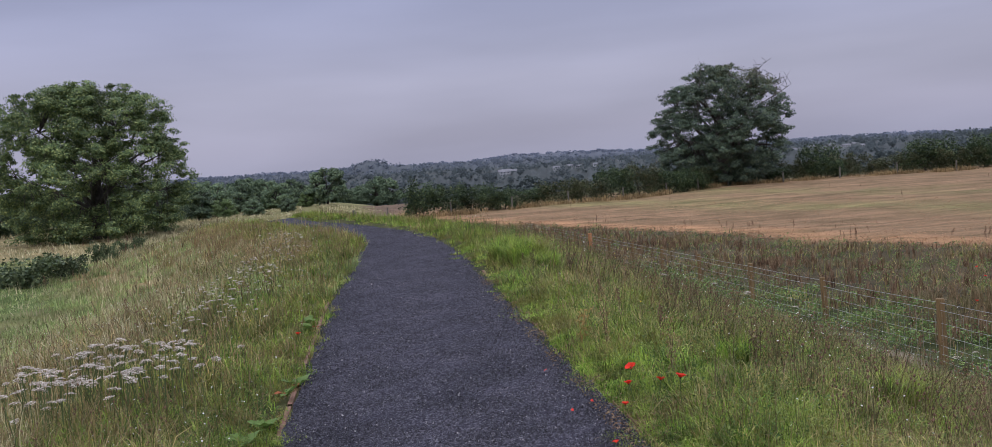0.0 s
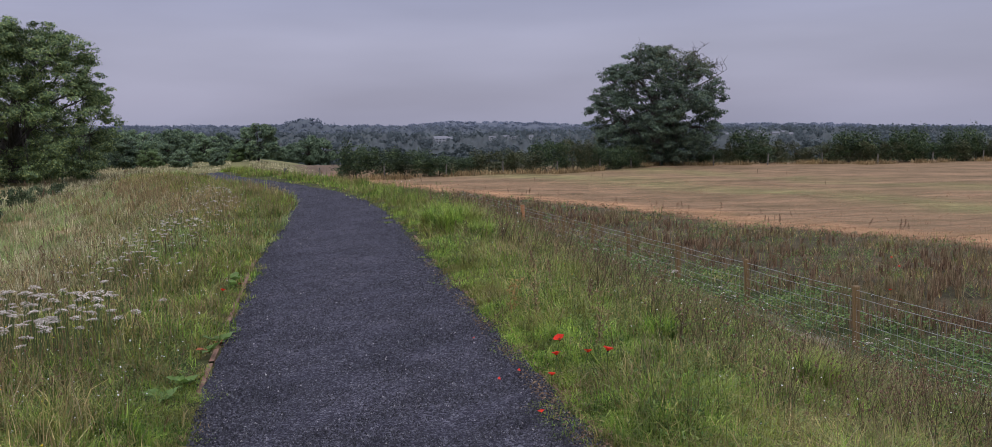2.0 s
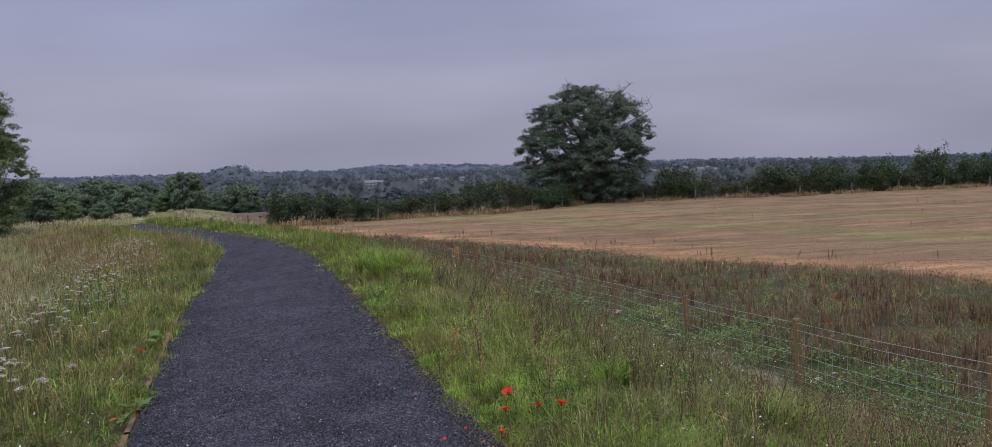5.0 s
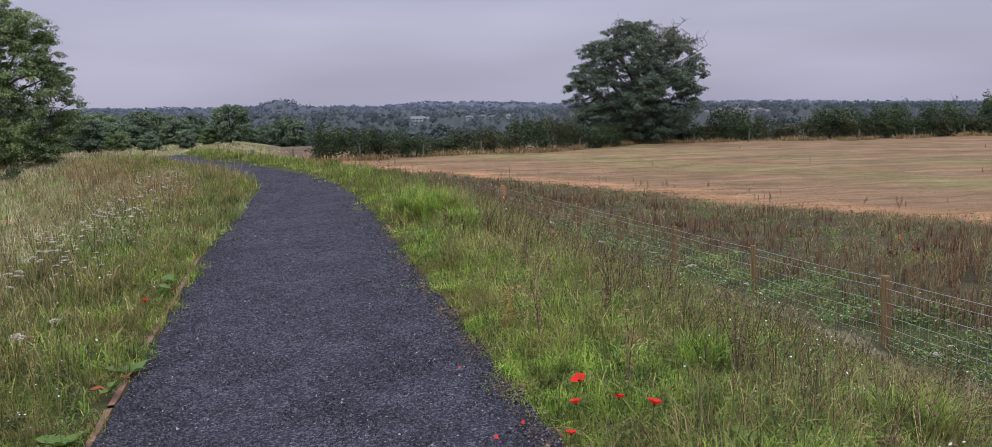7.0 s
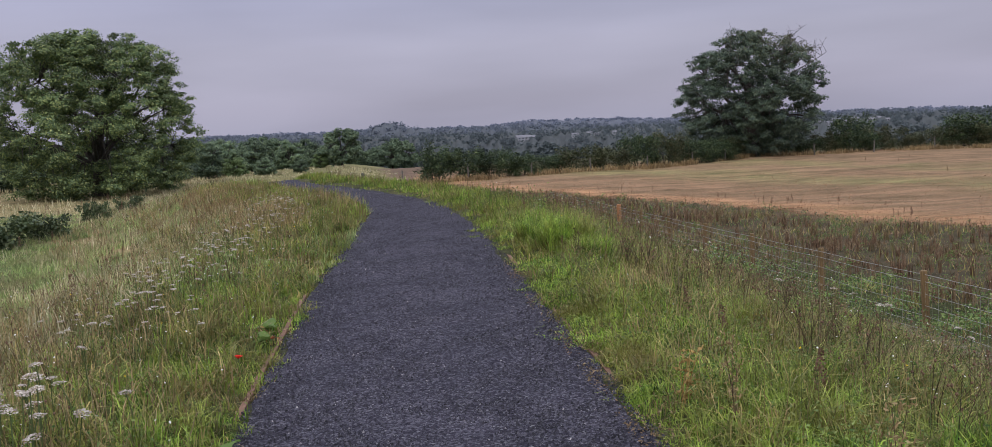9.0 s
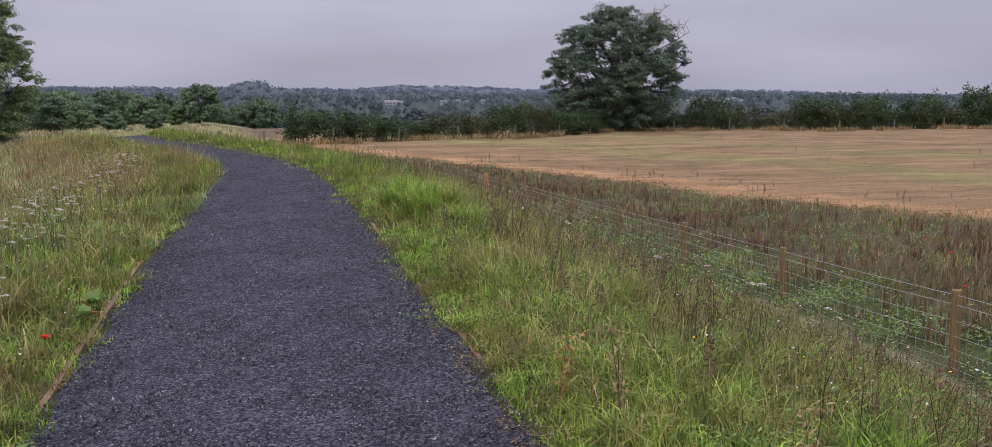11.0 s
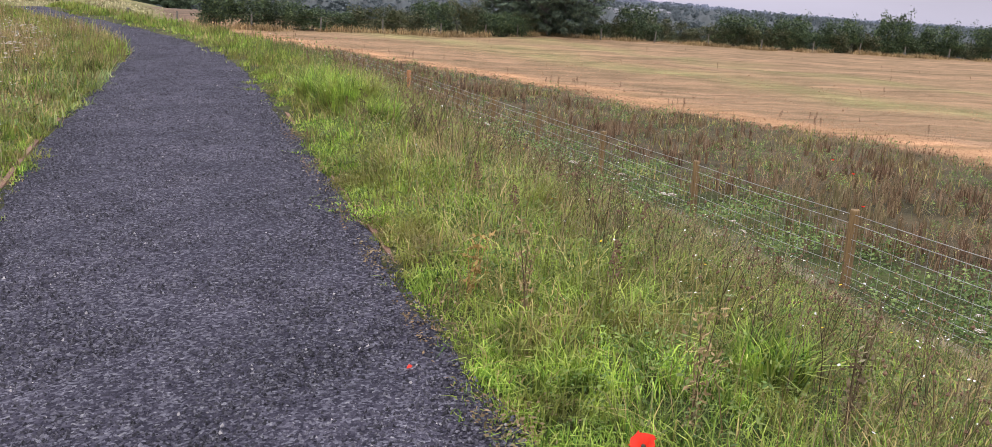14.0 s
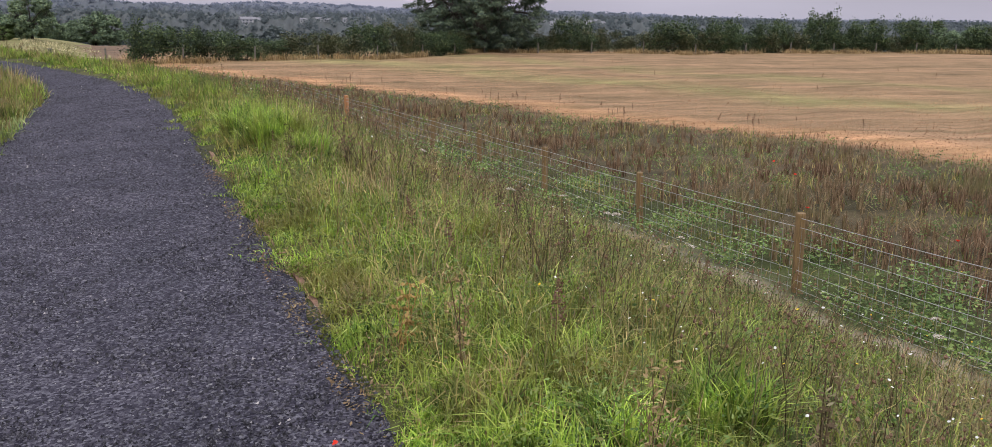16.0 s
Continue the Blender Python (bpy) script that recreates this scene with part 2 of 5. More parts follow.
M_MIDWOOD = foliage("far_tree_leaves", ((0.0, (0.073, 0.116, 0.076)), (0.5, (0.140, 0.196, 0.113)), (1.0, (0.238, 0.307, 0.150))), 0.12, 0.7, 0.15, 0.35)
M_WILLOW = foliage("pale_willow_leaves", ((0.0, (0.081, 0.130, 0.048)), (0.5, (0.135, 0.195, 0.072)), (1.0, (0.203, 0.260, 0.108))), 0.2, 0.7, 0.15, 0.3)
# valley leaf colours greyed, haze being part of the tint
M_FARWOOD = foliage("haze_tinted_valley_trees", ((0.0, (0.052, 0.067, 0.070)), (0.5, (0.075, 0.093, 0.093)), (1.0, (0.105, 0.123, 0.114))), 0.03, 0.8, 0.1, 0.3)
M_GORSE = foliage("gorse_needles", ((0.0, (0.041, 0.062, 0.030)), (0.5, (0.081, 0.112, 0.050)), (1.0, (0.162, 0.188, 0.090))), 1.0, 0.6, 0.1)
M_BARK = surface("grey_brown_bark", ((0.3, (0.035, 0.03, 0.025)), (0.7, (0.09, 0.08, 0.066))), 3.0, 0.95, 0.7, fine_scale=18, depth=0.05)
M_TWIG = surface("bare_grey_twigs", ((0.3, (0.07, 0.06, 0.055)), (0.7, (0.15, 0.135, 0.12))), 5.0, 0.95)
M_POST = surface("tanalised_post_wood", ((0.25, (0.108, 0.071, 0.030)), (0.55, (0.194, 0.123, 0.050)), (0.8, (0.273, 0.195, 0.088))), 4.0, 0.85, 0.5, fine_scale=60, stretch=(1, 1, 0.12), depth=0.006)
M_POST_NEW = surface("fresh_strainer_wood", ((0.25, (0.30, 0.13, 0.05)), (0.6, (0.42, 0.20, 0.085)), (0.85, (0.5, 0.27, 0.13))), 4.0, 0.85, 0.5, fine_scale=60, stretch=(1, 1, 0.12), depth=0.006)
M_POST_OLD = surface("weathered_post_wood", ((0.3, (0.096, 0.087, 0.072)), (0.7, (0.192, 0.174, 0.150))), 4.0, 0.9, 0.5, fine_scale=50, stretch=(1, 1, 0.15), depth=0.006)
M_EDGE = surface("rotting_edging_board", ((0.25, (0.10, 0.055, 0.035)), (0.6, (0.22, 0.12, 0.075)), (0.85, (0.3, 0.19, 0.13))), 6.0, 0.9, 0.6, fine_scale=70, depth=0.006)
M_WIRE, _nt, _b = principled("galvanised_wire")
_b.inputs["Base Color"].default_value = (0.34, 0.34, 0.315, 1)
_b.inputs["Metallic"].default_value, _b.inputs["Roughness"].default_value = 0.35, 0.6
M_POPPY = foliage("poppy_petal_red", ((0.0, (0.62, 0.018, 0.008)), (1.0, (0.85, 0.05, 0.018))), 8.0, 0.5, 0.35, 0.12)
M_POPPY_EYE = surface("poppy_centre", ((0.3, (0.01, 0.01, 0.008)), (0.7, (0.05, 0.06, 0.03))), 60, 0.8)
M_STEM = foliage("green_stems", ((0.0, (0.07, 0.11, 0.035)), (1.0, (0.13, 0.16, 0.06))), 3.0, 0.7, 0.1, 0.2)
M_YARROW = foliage("yarrow_florets", ((0.0, (0.276, 0.221, 0.177)), (0.5, (0.464, 0.409, 0.343)), (1.0, (0.641, 0.597, 0.519))), 3.0, 0.8, 0.2, 0.25)
M_WHITE = foliage("white_petals", ((0.0, (0.66, 0.66, 0.62)), (1.0, (0.8, 0.8, 0.78))), 3.0, 0.7, 0.25, 0.1)
M_YELLOW = foliage("yellow_petals", ((0.0, (0.75, 0.48, 0.02)), (1.0, (0.85, 0.62, 0.05))), 3.0, 0.7, 0.25, 0.1)
M_HERB = foliage("feathery_green_herbs", ((0.0, (0.058, 0.111, 0.029)), (0.5, (0.137, 0.215, 0.055)), (1.0, (0.260, 0.319, 0.098))), 0.9, 0.7, 0.25, 0.4, dry=(0.17, 0.125, 0.06), dry_scale=1.3)
M_BROAD = foliage("broad_dock_leaf", ((0.0, (0.09, 0.17, 0.03)), (1.0, (0.17, 0.26, 0.055))), 6.0, 0.45, 0.3, 0.25)
M_RED_LEAF = foliage("withered_dock_leaf", ((0.0, (0.28, 0.07, 0.025)), (1.0, (0.4, 0.14, 0.05))), 6.0, 0.6, 0.2, 0.25)
M_ORANGE_LEAF = foliage("orange_withered_leaf", ((0.0, (0.26, 0.14, 0.045)), (0.5, (0.38, 0.24, 0.08)), (1.0, (0.46, 0.34, 0.13))), 6.0, 0.65, 0.25, 0.25)
# haze is put into these colours: paler and bluer for each farther ridge
M_HILL = [surface("haze_tinted_hill_woods_" + n, ((0.3, a), (0.7, b)), s, 1.0, 0.0, fine_scale=f, spread=0.15) for n, a, b, s, f in (
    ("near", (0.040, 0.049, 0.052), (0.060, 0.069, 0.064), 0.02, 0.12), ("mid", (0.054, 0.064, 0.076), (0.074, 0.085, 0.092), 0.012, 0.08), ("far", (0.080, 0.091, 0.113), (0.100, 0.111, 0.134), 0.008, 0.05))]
M_HILL_TREES = [foliage("haze_tinted_ridge_trees_" + n, ((0.0, a), (1.0, b)), 0.01, 1.0, 0.5, 0.15) for n, a, b in (
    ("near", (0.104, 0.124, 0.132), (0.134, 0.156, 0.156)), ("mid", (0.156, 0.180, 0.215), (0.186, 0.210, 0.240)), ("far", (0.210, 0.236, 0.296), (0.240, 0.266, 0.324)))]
# pale walls greyed down; haze over the village is in this colour
M_WALL = surface("pale_render_wall", ((0.3, (0.30, 0.305, 0.32)), (0.7, (0.38, 0.385, 0.40))), 0.8, 0.9)
M_ROOF = surface("grey_slate_roof", ((0.3, (0.150, 0.150, 0.165)), (0.7, (0.22, 0.22, 0.235))), 0.8, 0.9)
M_WINDOW, _nt, _b = principled("far_window_glass")
_b.inputs["Base Color"].default_value, _b.inputs["Roughness"].default_value = (0.06, 0.07, 0.09, 1), 0.15


# ---------------------------------------------------------------- builders
def tri_mesh(name, verts, tris, mat, smooth=False):
    verts, tris = np.asarray(verts, np.float32), np.asarray(tris, np.int32)
    me = bpy.data.meshes.new(name)
    me.vertices.add(len(verts))
    me.vertices.foreach_set("co", verts.ravel())
    me.loops.add(tris.size)
    me.loops.foreach_set("vertex_index", tris.ravel())
    me.polygons.add(len(tris))
    me.polygons.foreach_set("loop_start", np.arange(0, tris.size, 3, dtype=np.int32))
    me.polygons.foreach_set("use_smooth", np.full(len(tris), smooth))
    me.materials.append(mat)
    me.update(calc_edges=True)
    return me


def part(name, mesh, parent, label="", at=None):
    ob = new(name, mesh)
    ob.parent = parent
    if at is not None:
        ob.matrix_basis = at
    return tagged(ob, label)


def joined(*pieces):
    vs, ts, base = [], [], 0
    for v, t in pieces:
        vs.append(np.asarray(v, float))
        ts.append(np.asarray(t, int) + base)
        base += len(v)
    return np.concatenate(vs), np.concatenate(ts)


def tube(points, radii, sides=6, cap=True):
    """A tapered tube along points."""
    pts = np.asarray(points, float)
    rad = np.broadcast_to(np.asarray(radii, float), (len(pts),))
    tan = np.gradient(pts, axis=0)
    tan /= np.linalg.norm(tan, axis=1)[:, None] + 1e-9
    ref = np.where(np.abs(tan[:, 2:3]) > 0.9, np.array([[1.0, 0, 0]]), np.array([[0, 0, 1.0]]))
    u = np.cross(tan, ref)
    u /= np.linalg.norm(u, axis=1)[:, None] + 1e-9
    v = np.cross(tan, u)
    a = np.linspace(0, 2 * np.pi, sides, endpoint=False)
    ring = pts[:, None] + rad[:, None, None] * (np.cos(a)[None, :, None] * u[:, None] + np.sin(a)[None, :, None] * v[:, None])
    verts = ring.reshape(-1, 3)
    tris = []
    for i in range(len(pts) - 1):
        for j in range(sides):
            p, q = i * sides + j, i * sides + (j + 1) % sides
            tris += [(p, q, q + sides), (p, q + sides, p + sides)]
    if cap:
        n = len(verts)
        verts = np.vstack([verts, pts[:1], pts[-1:]])
        last = (len(pts) - 1) * sides
        for j in range(sides):
            tris += [(n, (j + 1) % sides, j), (n + 1, last + j, last + (j + 1) % sides)]
    return verts, np.array(tris)


def box(x0, x1, y0, y1, z0, z1):
    v = [(x, y, z) for z in (z0, z1) for y in (y0, y1) for x in (x0, x1)]
    t = [(0, 2, 1), (1, 2, 3), (4, 5, 6), (5, 7, 6), (0, 1, 4), (1, 5, 4), (2, 6, 3), (3, 6, 7), (0, 4, 2), (2, 4, 6), (1, 3, 5), (3, 7, 5)]
    return np.array(v, float), np.array(t)


def blades(rng, base, height, width, lean, curl=0.35):
    """Bent tapering blades of grass standing at the base points."""
    n = len(base)
    az = rng.uniform(0, 2 * np.pi, n)
    face = az + np.pi / 2 + rng.normal(0, 0.5, n)
    go = np.stack([np.cos(az), np.sin(az), np.zeros(n)], 1)
    side = np.stack([np.cos(face), np.sin(face), np.zeros(n)], 1) * (width * 0.5)[:, None]
    up = np.array([0, 0, 1.0])
    mid = base + up * (height * 0.55)[:, None] + go * (height * lean * 0.35)[:, None]
    tip = base + up * (height * (1 - curl * lean))[:, None] + go * (height * lean)[:, None]
    v = np.stack([base - side, base + side, mid - side * 0.75, mid + side * 0.75, tip], 1).reshape(-1, 3)
    k = np.arange(n)[:, None, None] * 5
    t = (np.array([[0, 1, 3], [0, 3, 2], [2, 3, 4]])[None] + k).reshape(-1, 3)
    return v, t


def slivers(rng, base, height, width, lean):
    """Straight blades, for grass too far off to show a bend."""
    n = len(base)
    az = rng.uniform(0, 2 * np.pi, n)
    go = np.stack([np.cos(az), np.sin(az), np.zeros(n)], 1)
    face = az + np.pi / 2 + rng.normal(0, 0.5, n)
    side = np.stack([np.cos(face), np.sin(face), np.zeros(n)], 1) * (width * 0.62)[:, None]
    tip = base + go * (height * lean)[:, None] + np.array([0, 0, 1.0]) * (height * (1 - 0.35 * lean))[:, None]
    return np.stack([base - side, base + side, tip], 1).reshape(-1, 3), np.arange(n * 3).reshape(-1, 3)


def leaves(rng, pos, size, flat=0.0, ratio=0.5):
    """Diamond leaves at pos, turned at random; flat near 1 lays them level."""
    n = len(pos)
    u = rng.normal(size=(n, 3))
    u[:, 2] *= 1 - flat
    u /= np.linalg.norm(u, axis=1)[:, None]
    w = rng.normal(size=(n, 3))
    w[:, 2] *= 1 - flat
    w -= (w * u).sum(1)[:, None] * u
    w /= np.linalg.norm(w, axis=1)[:, None]
    s = np.broadcast_to(np.asarray(size, float), (n,))[:, None]
    v = np.stack([pos - u * s * 0.5, pos + w * s * ratio * 0.5, pos + u * s * 0.5, pos - w * s * ratio * 0.5], 1).reshape(-1, 3)
    t = (np.array([[0, 1, 2], [0, 2, 3]])[None] + np.arange(n)[:, None, None] * 4).reshape(-1, 3)
    return v, t


def facing_leaves(rng, pos, out, size, ratio):
    """Diamond leaves that face outwards and up from the spray that bears them."""
    n = len(pos)
    nrm = out / (np.linalg.norm(out, axis=1)[:, None] + 1e-9) + np.array([0, 0, 0.55]) + rng.normal(0, 0.5, (n, 3))
    nrm /= np.linalg.norm(nrm, axis=1)[:, None]
    u = np.cross(nrm, rng.normal(size=(n, 3)))
    u /= np.linalg.norm(u, axis=1)[:, None]
    w = np.cross(nrm, u)
    s = size[:, None]
    v = np.stack([pos - u * s * 0.5, pos + w * s * ratio * 0.5, pos + u * s * 0.5, pos - w * s * ratio * 0.5], 1).reshape(-1, 3)
    return v, (np.array([[0, 1, 2], [0, 2, 3]])[None] + np.arange(n)[:, None, None] * 4).reshape(-1, 3)


def stuff(name, vt, mat, label, category):
    return tagged(new(name, tri_mesh(name, *vt, mat)), label, category, kind="stuff")


# ---------------------------------------------------------------- the lie of the land
C_Y = np.array([-60, -10, 0, 5.2, 8.6, 11, 13.7, 16.4, 19, 21, 23, 25.2, 27.5, 30.5, 34, 42, 55, 75, 110])
C_X = np.array([9.5, 1.95, 0.42, -0.38, -0.93, -1.30, -1.70, -2.08, -2.6, -3.25, -4.2, -5.4, -6.75, -8.2, -9.5, -11.6, -14.4, -18.0, -26.0])
_yy = np.linspace(-60, 110, 1701)
_xx = np.convolve(np.pad(np.interp(_yy, C_Y, C_X), 12, mode="edge"), np.ones(25) / 25, "valid")
_sl = np.gradient(_xx, _yy)


def centre(y):
    return np.interp(y, _yy, _xx)


def offset(x, y):
    """How far a place lies to the right of the path's middle."""
    return (x - centre(y)) / np.sqrt(1 + np.interp(y, _yy, _sl) ** 2)


def at_offset(s, y):
    return centre(y) + s * np.sqrt(1 + np.interp(y, _yy, _sl) ** 2)


def half_width(y):
    """The gravel narrows where the grass closes in towards the bend."""
    return 0.96 - 0.32 * np.clip((y - 13) / 8, 0, 1)


def wobble(x, y, scale):
    a, b = x / scale, y / scale
    return (np.sin(a * 1.7 + 1.3 * np.sin(b * 1.1)) + np.sin(b * 2.3 + 1.7 * np.sin(a * 0.9 + 2)) + np.sin(a * 3.1 - b * 2.7 + 0.5)) / 3


def path_level(s, y):
    return 0.009 * (np.clip(y, -8, 27) - 5) - 0.045 * np.clip(y - 33, 0, 32) + 0.055 * np.clip(s, -1.3, 1.3)


def land(x, y):
    """The height of the ground."""
    x, y = np.asarray(x, float), np.asarray(y, float)
    s = offset(x, y)
    top = path_level(s, y)
    right = np.interp(y, [-30, 4, 12, 36, 60, 95], [-1.2, -1.38, -1.62, -2.2, -2.25, -2.1])
    left = np.interp(y, [-30, 60, 90, 170], [-1.15, -1.15, -1.3, -2.2])
    fr = np.interp(s, [1.0, 1.7, 2.6, 4.2, 6.0, 6.9, 8.5], [0.0, 0.0, 0.12, 0.46, 0.88, 0.98, 1.0])
    far_bank = np.clip((y - 9) / 13, 0, 1)
    fl = np.interp(-s, [1.0, 2.4, 3.4, 5.0, 7.0, 11.0], [0.0, 0.06, 0.2, 0.5, 0.78, 1.0]) * (1 - far_bank) + np.interp(-s, [1.0, 2.2, 3.2, 4.5, 6.0, 8.0], [0.0, 0.05, 0.22, 0.6, 0.88, 1.0]) * far_bank
    z = np.where(s > 0, top + (right - top) * fr, top + (left - top) * fl)
    rough = np.clip((np.abs(s) - 1.1) / 1.5, 0, 1)
    z = z + rough * (0.05 * wobble(x, y, 0.9) + 0.10 * wobble(x, y, 4.0) * np.clip((np.abs(s) - 3) / 5, 0, 1))
    away = np.hypot(x, y)
    z = z - np.interp(away, [115, 180, 300, 6000], [0, 4.0, 9.0, 11.0])
    return z - np.where(np.abs(s) < half_width(y) + 0.07, 0.035, 0.0)


def stubble_line(y):
    """Where the mown field begins, to the right of the fence."""
    return np.interp(y, [-40, 12, 26.4, 41.2, 62, 74, 90], [37.0, 19.4, 13.7, 8.0, -3.5, -9.0, -16.0])


def grown(lo, hi, step, far, ratio=1.16):
    a = list(np.arange(lo, hi, step))
    d, p = step, a[-1]
    while p < far:
        d *= ratio
        p += d
        a.append(p)
    d, p = step, lo
    while p > -far:
        d *= ratio
        p -= d
        a.insert(0, p)
    return np.array(a)


def build_ground():
    xs, ys = grown(-16, 22, 0.33, 4000), grown(-5, 64, 0.4, 4000)
    X, Y = np.meshgrid(xs, ys)
    x, y = X.ravel(), Y.ravel()
    z = land(x, y)
    nx, ny = len(xs), len(ys)
    i = (np.arange(ny - 1)[:, None] * nx + np.arange(nx - 1)[None]).ravel()
    tris = np.concatenate([np.stack([i, i + 1, i + nx + 1], 1), np.stack([i, i + nx + 1, i + nx], 1)])
    me = tri_mesh("ground", np.stack([x, y, z], 1), tris, M_GROUND, True)
    s = offset(x, y)
    green, olive, pale = np.array([0.045, 0.06, 0.018]), np.array([0.075, 0.075, 0.034]), np.array([0.27, 0.22, 0.115])
    soil, rust, straw = np.array([0.27, 0.225, 0.18]), np.array([0.078, 0.064, 0.038]), np.array([0.245, 0.160, 0.095])
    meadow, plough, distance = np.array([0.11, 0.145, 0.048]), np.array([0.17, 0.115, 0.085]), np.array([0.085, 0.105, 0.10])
    col = np.tile(olive, (len(x), 1))

    def lay(c, amount):
        nonlocal col
        a = np.clip(amount, 0, 1)[:, None]
        col = col * (1 - a) + c * a

    w1, w2, w3 = wobble(x, y, 1.1), wobble(x + 9, y - 4, 3.5), wobble(x - 5, y + 8, 9.0)
    lay(green, (1.2 - np.abs(np.abs(s) - 1.9)) + 0.3 * w1)
    lay(soil, np.where((s > 0), 1.5 - np.abs(s - 6.35) * 2.1 + 0.35 * w1, 0) * (y < 60))
    lay(rust, np.where(s > 7.3, (s - 7.3) * 2 + 0.3 * w1, 0) * (y < 75))
    lay(green, np.where((s > 6.6) & (s < 8.6), 0.6 + 0.6 * w2, 0) * (y < 75))
    edge = x - stubble_line(y)
    lay(straw, np.where((y < 96) & (s > 7.6), edge * 1.5 + 0.5 * w1, 0))
    stripe = np.exp(-((edge - 17 - 3 * w3) / 4.0) ** 2) + 0.8 * np.exp(-((edge - 30 - 3 * w2) / 3.0) ** 2)
    lay(np.array([0.215, 0.19, 0.085]), np.where((y < 94) & (edge > 2), stripe * (0.75 + 0.3 * w2), 0))
    lay(np.array([0.39, 0.225, 0.12]), np.where((y < 90) & (s > 7.6), 0.85 * np.exp(-((edge - 1.9) / 1.6) ** 2), 0))
    lay(pale, np.where(s < -2.4, (-s - 2.4) * 0.5 + 0.5 * w2, 0))
    lay(meadow, np.where(s < -5.5, (0.8 + 0.4 * w3 + 0.3 * w2) * np.clip((-s - 5.5) / 2, 0, 1) * np.clip((44 - y) / 8, 0, 1), 0))
    lay(np.array([0.20, 0.185, 0.085]), np.where((y > 34) & (y < 128), (9.0 - np.abs(s + 0.5)) * 0.5 + 0.3 * w2, 0) * np.clip((y - 34) / 4, 0, 1))
    lay(plough, np.where((s > 6.0) & (x < -10.5 - (y - 75) * 0.1) & (y > 58) & (y < 135), 0.9, 0))
    # grey-blue haze tint blended into the cover of far ground
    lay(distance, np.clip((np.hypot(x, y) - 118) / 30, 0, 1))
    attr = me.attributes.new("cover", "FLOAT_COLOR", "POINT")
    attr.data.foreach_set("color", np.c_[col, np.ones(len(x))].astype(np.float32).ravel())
    return tagged(new("ground", me), "embankment turf, rough meadow and mown stubble field", "ground", kind="structure")


def build_path():
    ys = np.concatenate([np.arange(-14, 34, 0.2), np.arange(34, 72, 0.6)])
    ss = np.linspace(-1, 1, 15)
    S, Y = np.meshgrid(ss, ys)
    half = half_width(Y) + 0.05 * wobble(Y, Y * 0 + np.sign(S) * 5, 0.35) + 0.07 * wobble(Y, Y * 0 + np.sign(S) * 3, 1.3)
    S = S * half
    X = at_offset(S, Y)
    Z = path_level(S, Y) + 0.006 * wobble(X, Y, 0.25) - 0.012 * np.abs(S) ** 6
    nx, ny = len(ss), len(ys)
    i = (np.arange(ny - 1)[:, None] * nx + np.arange(nx - 1)[None]).ravel()
    tris = np.concatenate([np.stack([i, i + 1, i + nx + 1], 1), np.stack([i, i + nx + 1, i + nx], 1)])
    me = tri_mesh("path", np.stack([X.ravel(), Y.ravel(), Z.ravel()], 1), tris, M_GRAVEL, True)
    return tagged(new("path", me), "footpath of loose black crushed gravel on an embankment", "path", kind="structure")


def spread_y(rng, n, lo, hi, power=1.35, eye=1.0):
    """Places along the walk, thinning with distance."""
    g = np.linspace(lo, hi, 2000)
    c = np.cumsum(1.0 / np.maximum(g - eye, 1.2) ** power)
    return np.interp(rng.uniform(0, c[-1], n), c, g)


def build_chips():
    rng = np.random.default_rng(3)
    n = 122000
    y = np.concatenate([spread_y(rng, n - 22000, 3.4, 27.0, 1.5, 1.6), rng.uniform(-6, 3.4, 22000)])
    s = rng.uniform(-1.0, 1.0, n) * (half_width(y) + 0.03 + 0.05 * wobble(y, y * 0 + 3, 0.4))
    x = at_offset(s, y)
    z = path_level(s, y) - 0.002
    r = 0.0046 + 0.0050 * rng.uniform(0, 1, n) ** 2 * (1 + np.clip((y - 5) / 16, 0, 1))
    a0 = rng.uniform(0, 6.28, n)
    base = []
    for k in range(4):
        a = a0 + k * np.pi / 2 + rng.normal(0, 0.3, n)
        q = r * rng.uniform(0.6, 1.1, n)
        base.append(np.stack([x + q * np.cos(a), y + q * np.sin(a), z + r * rng.uniform(-0.1, 0.35, n)], 1))
    tip = np.stack([x + r * rng.normal(0, 0.3, n), y + r * rng.normal(0, 0.3, n), z + r * rng.uniform(0.7, 1.5, n)], 1)
    v = np.stack(base + [tip], 1).reshape(-1, 3)
    t = (np.array([[0, 1, 4], [1, 2, 4], [2, 3, 4], [3, 0, 4]])[None] + np.arange(n)[:, None, None] * 5).reshape(-1, 3)
    stuff("gravel", (v, t), M_CHIP, "loose black angular gravel chips on the footpath", "gravel")


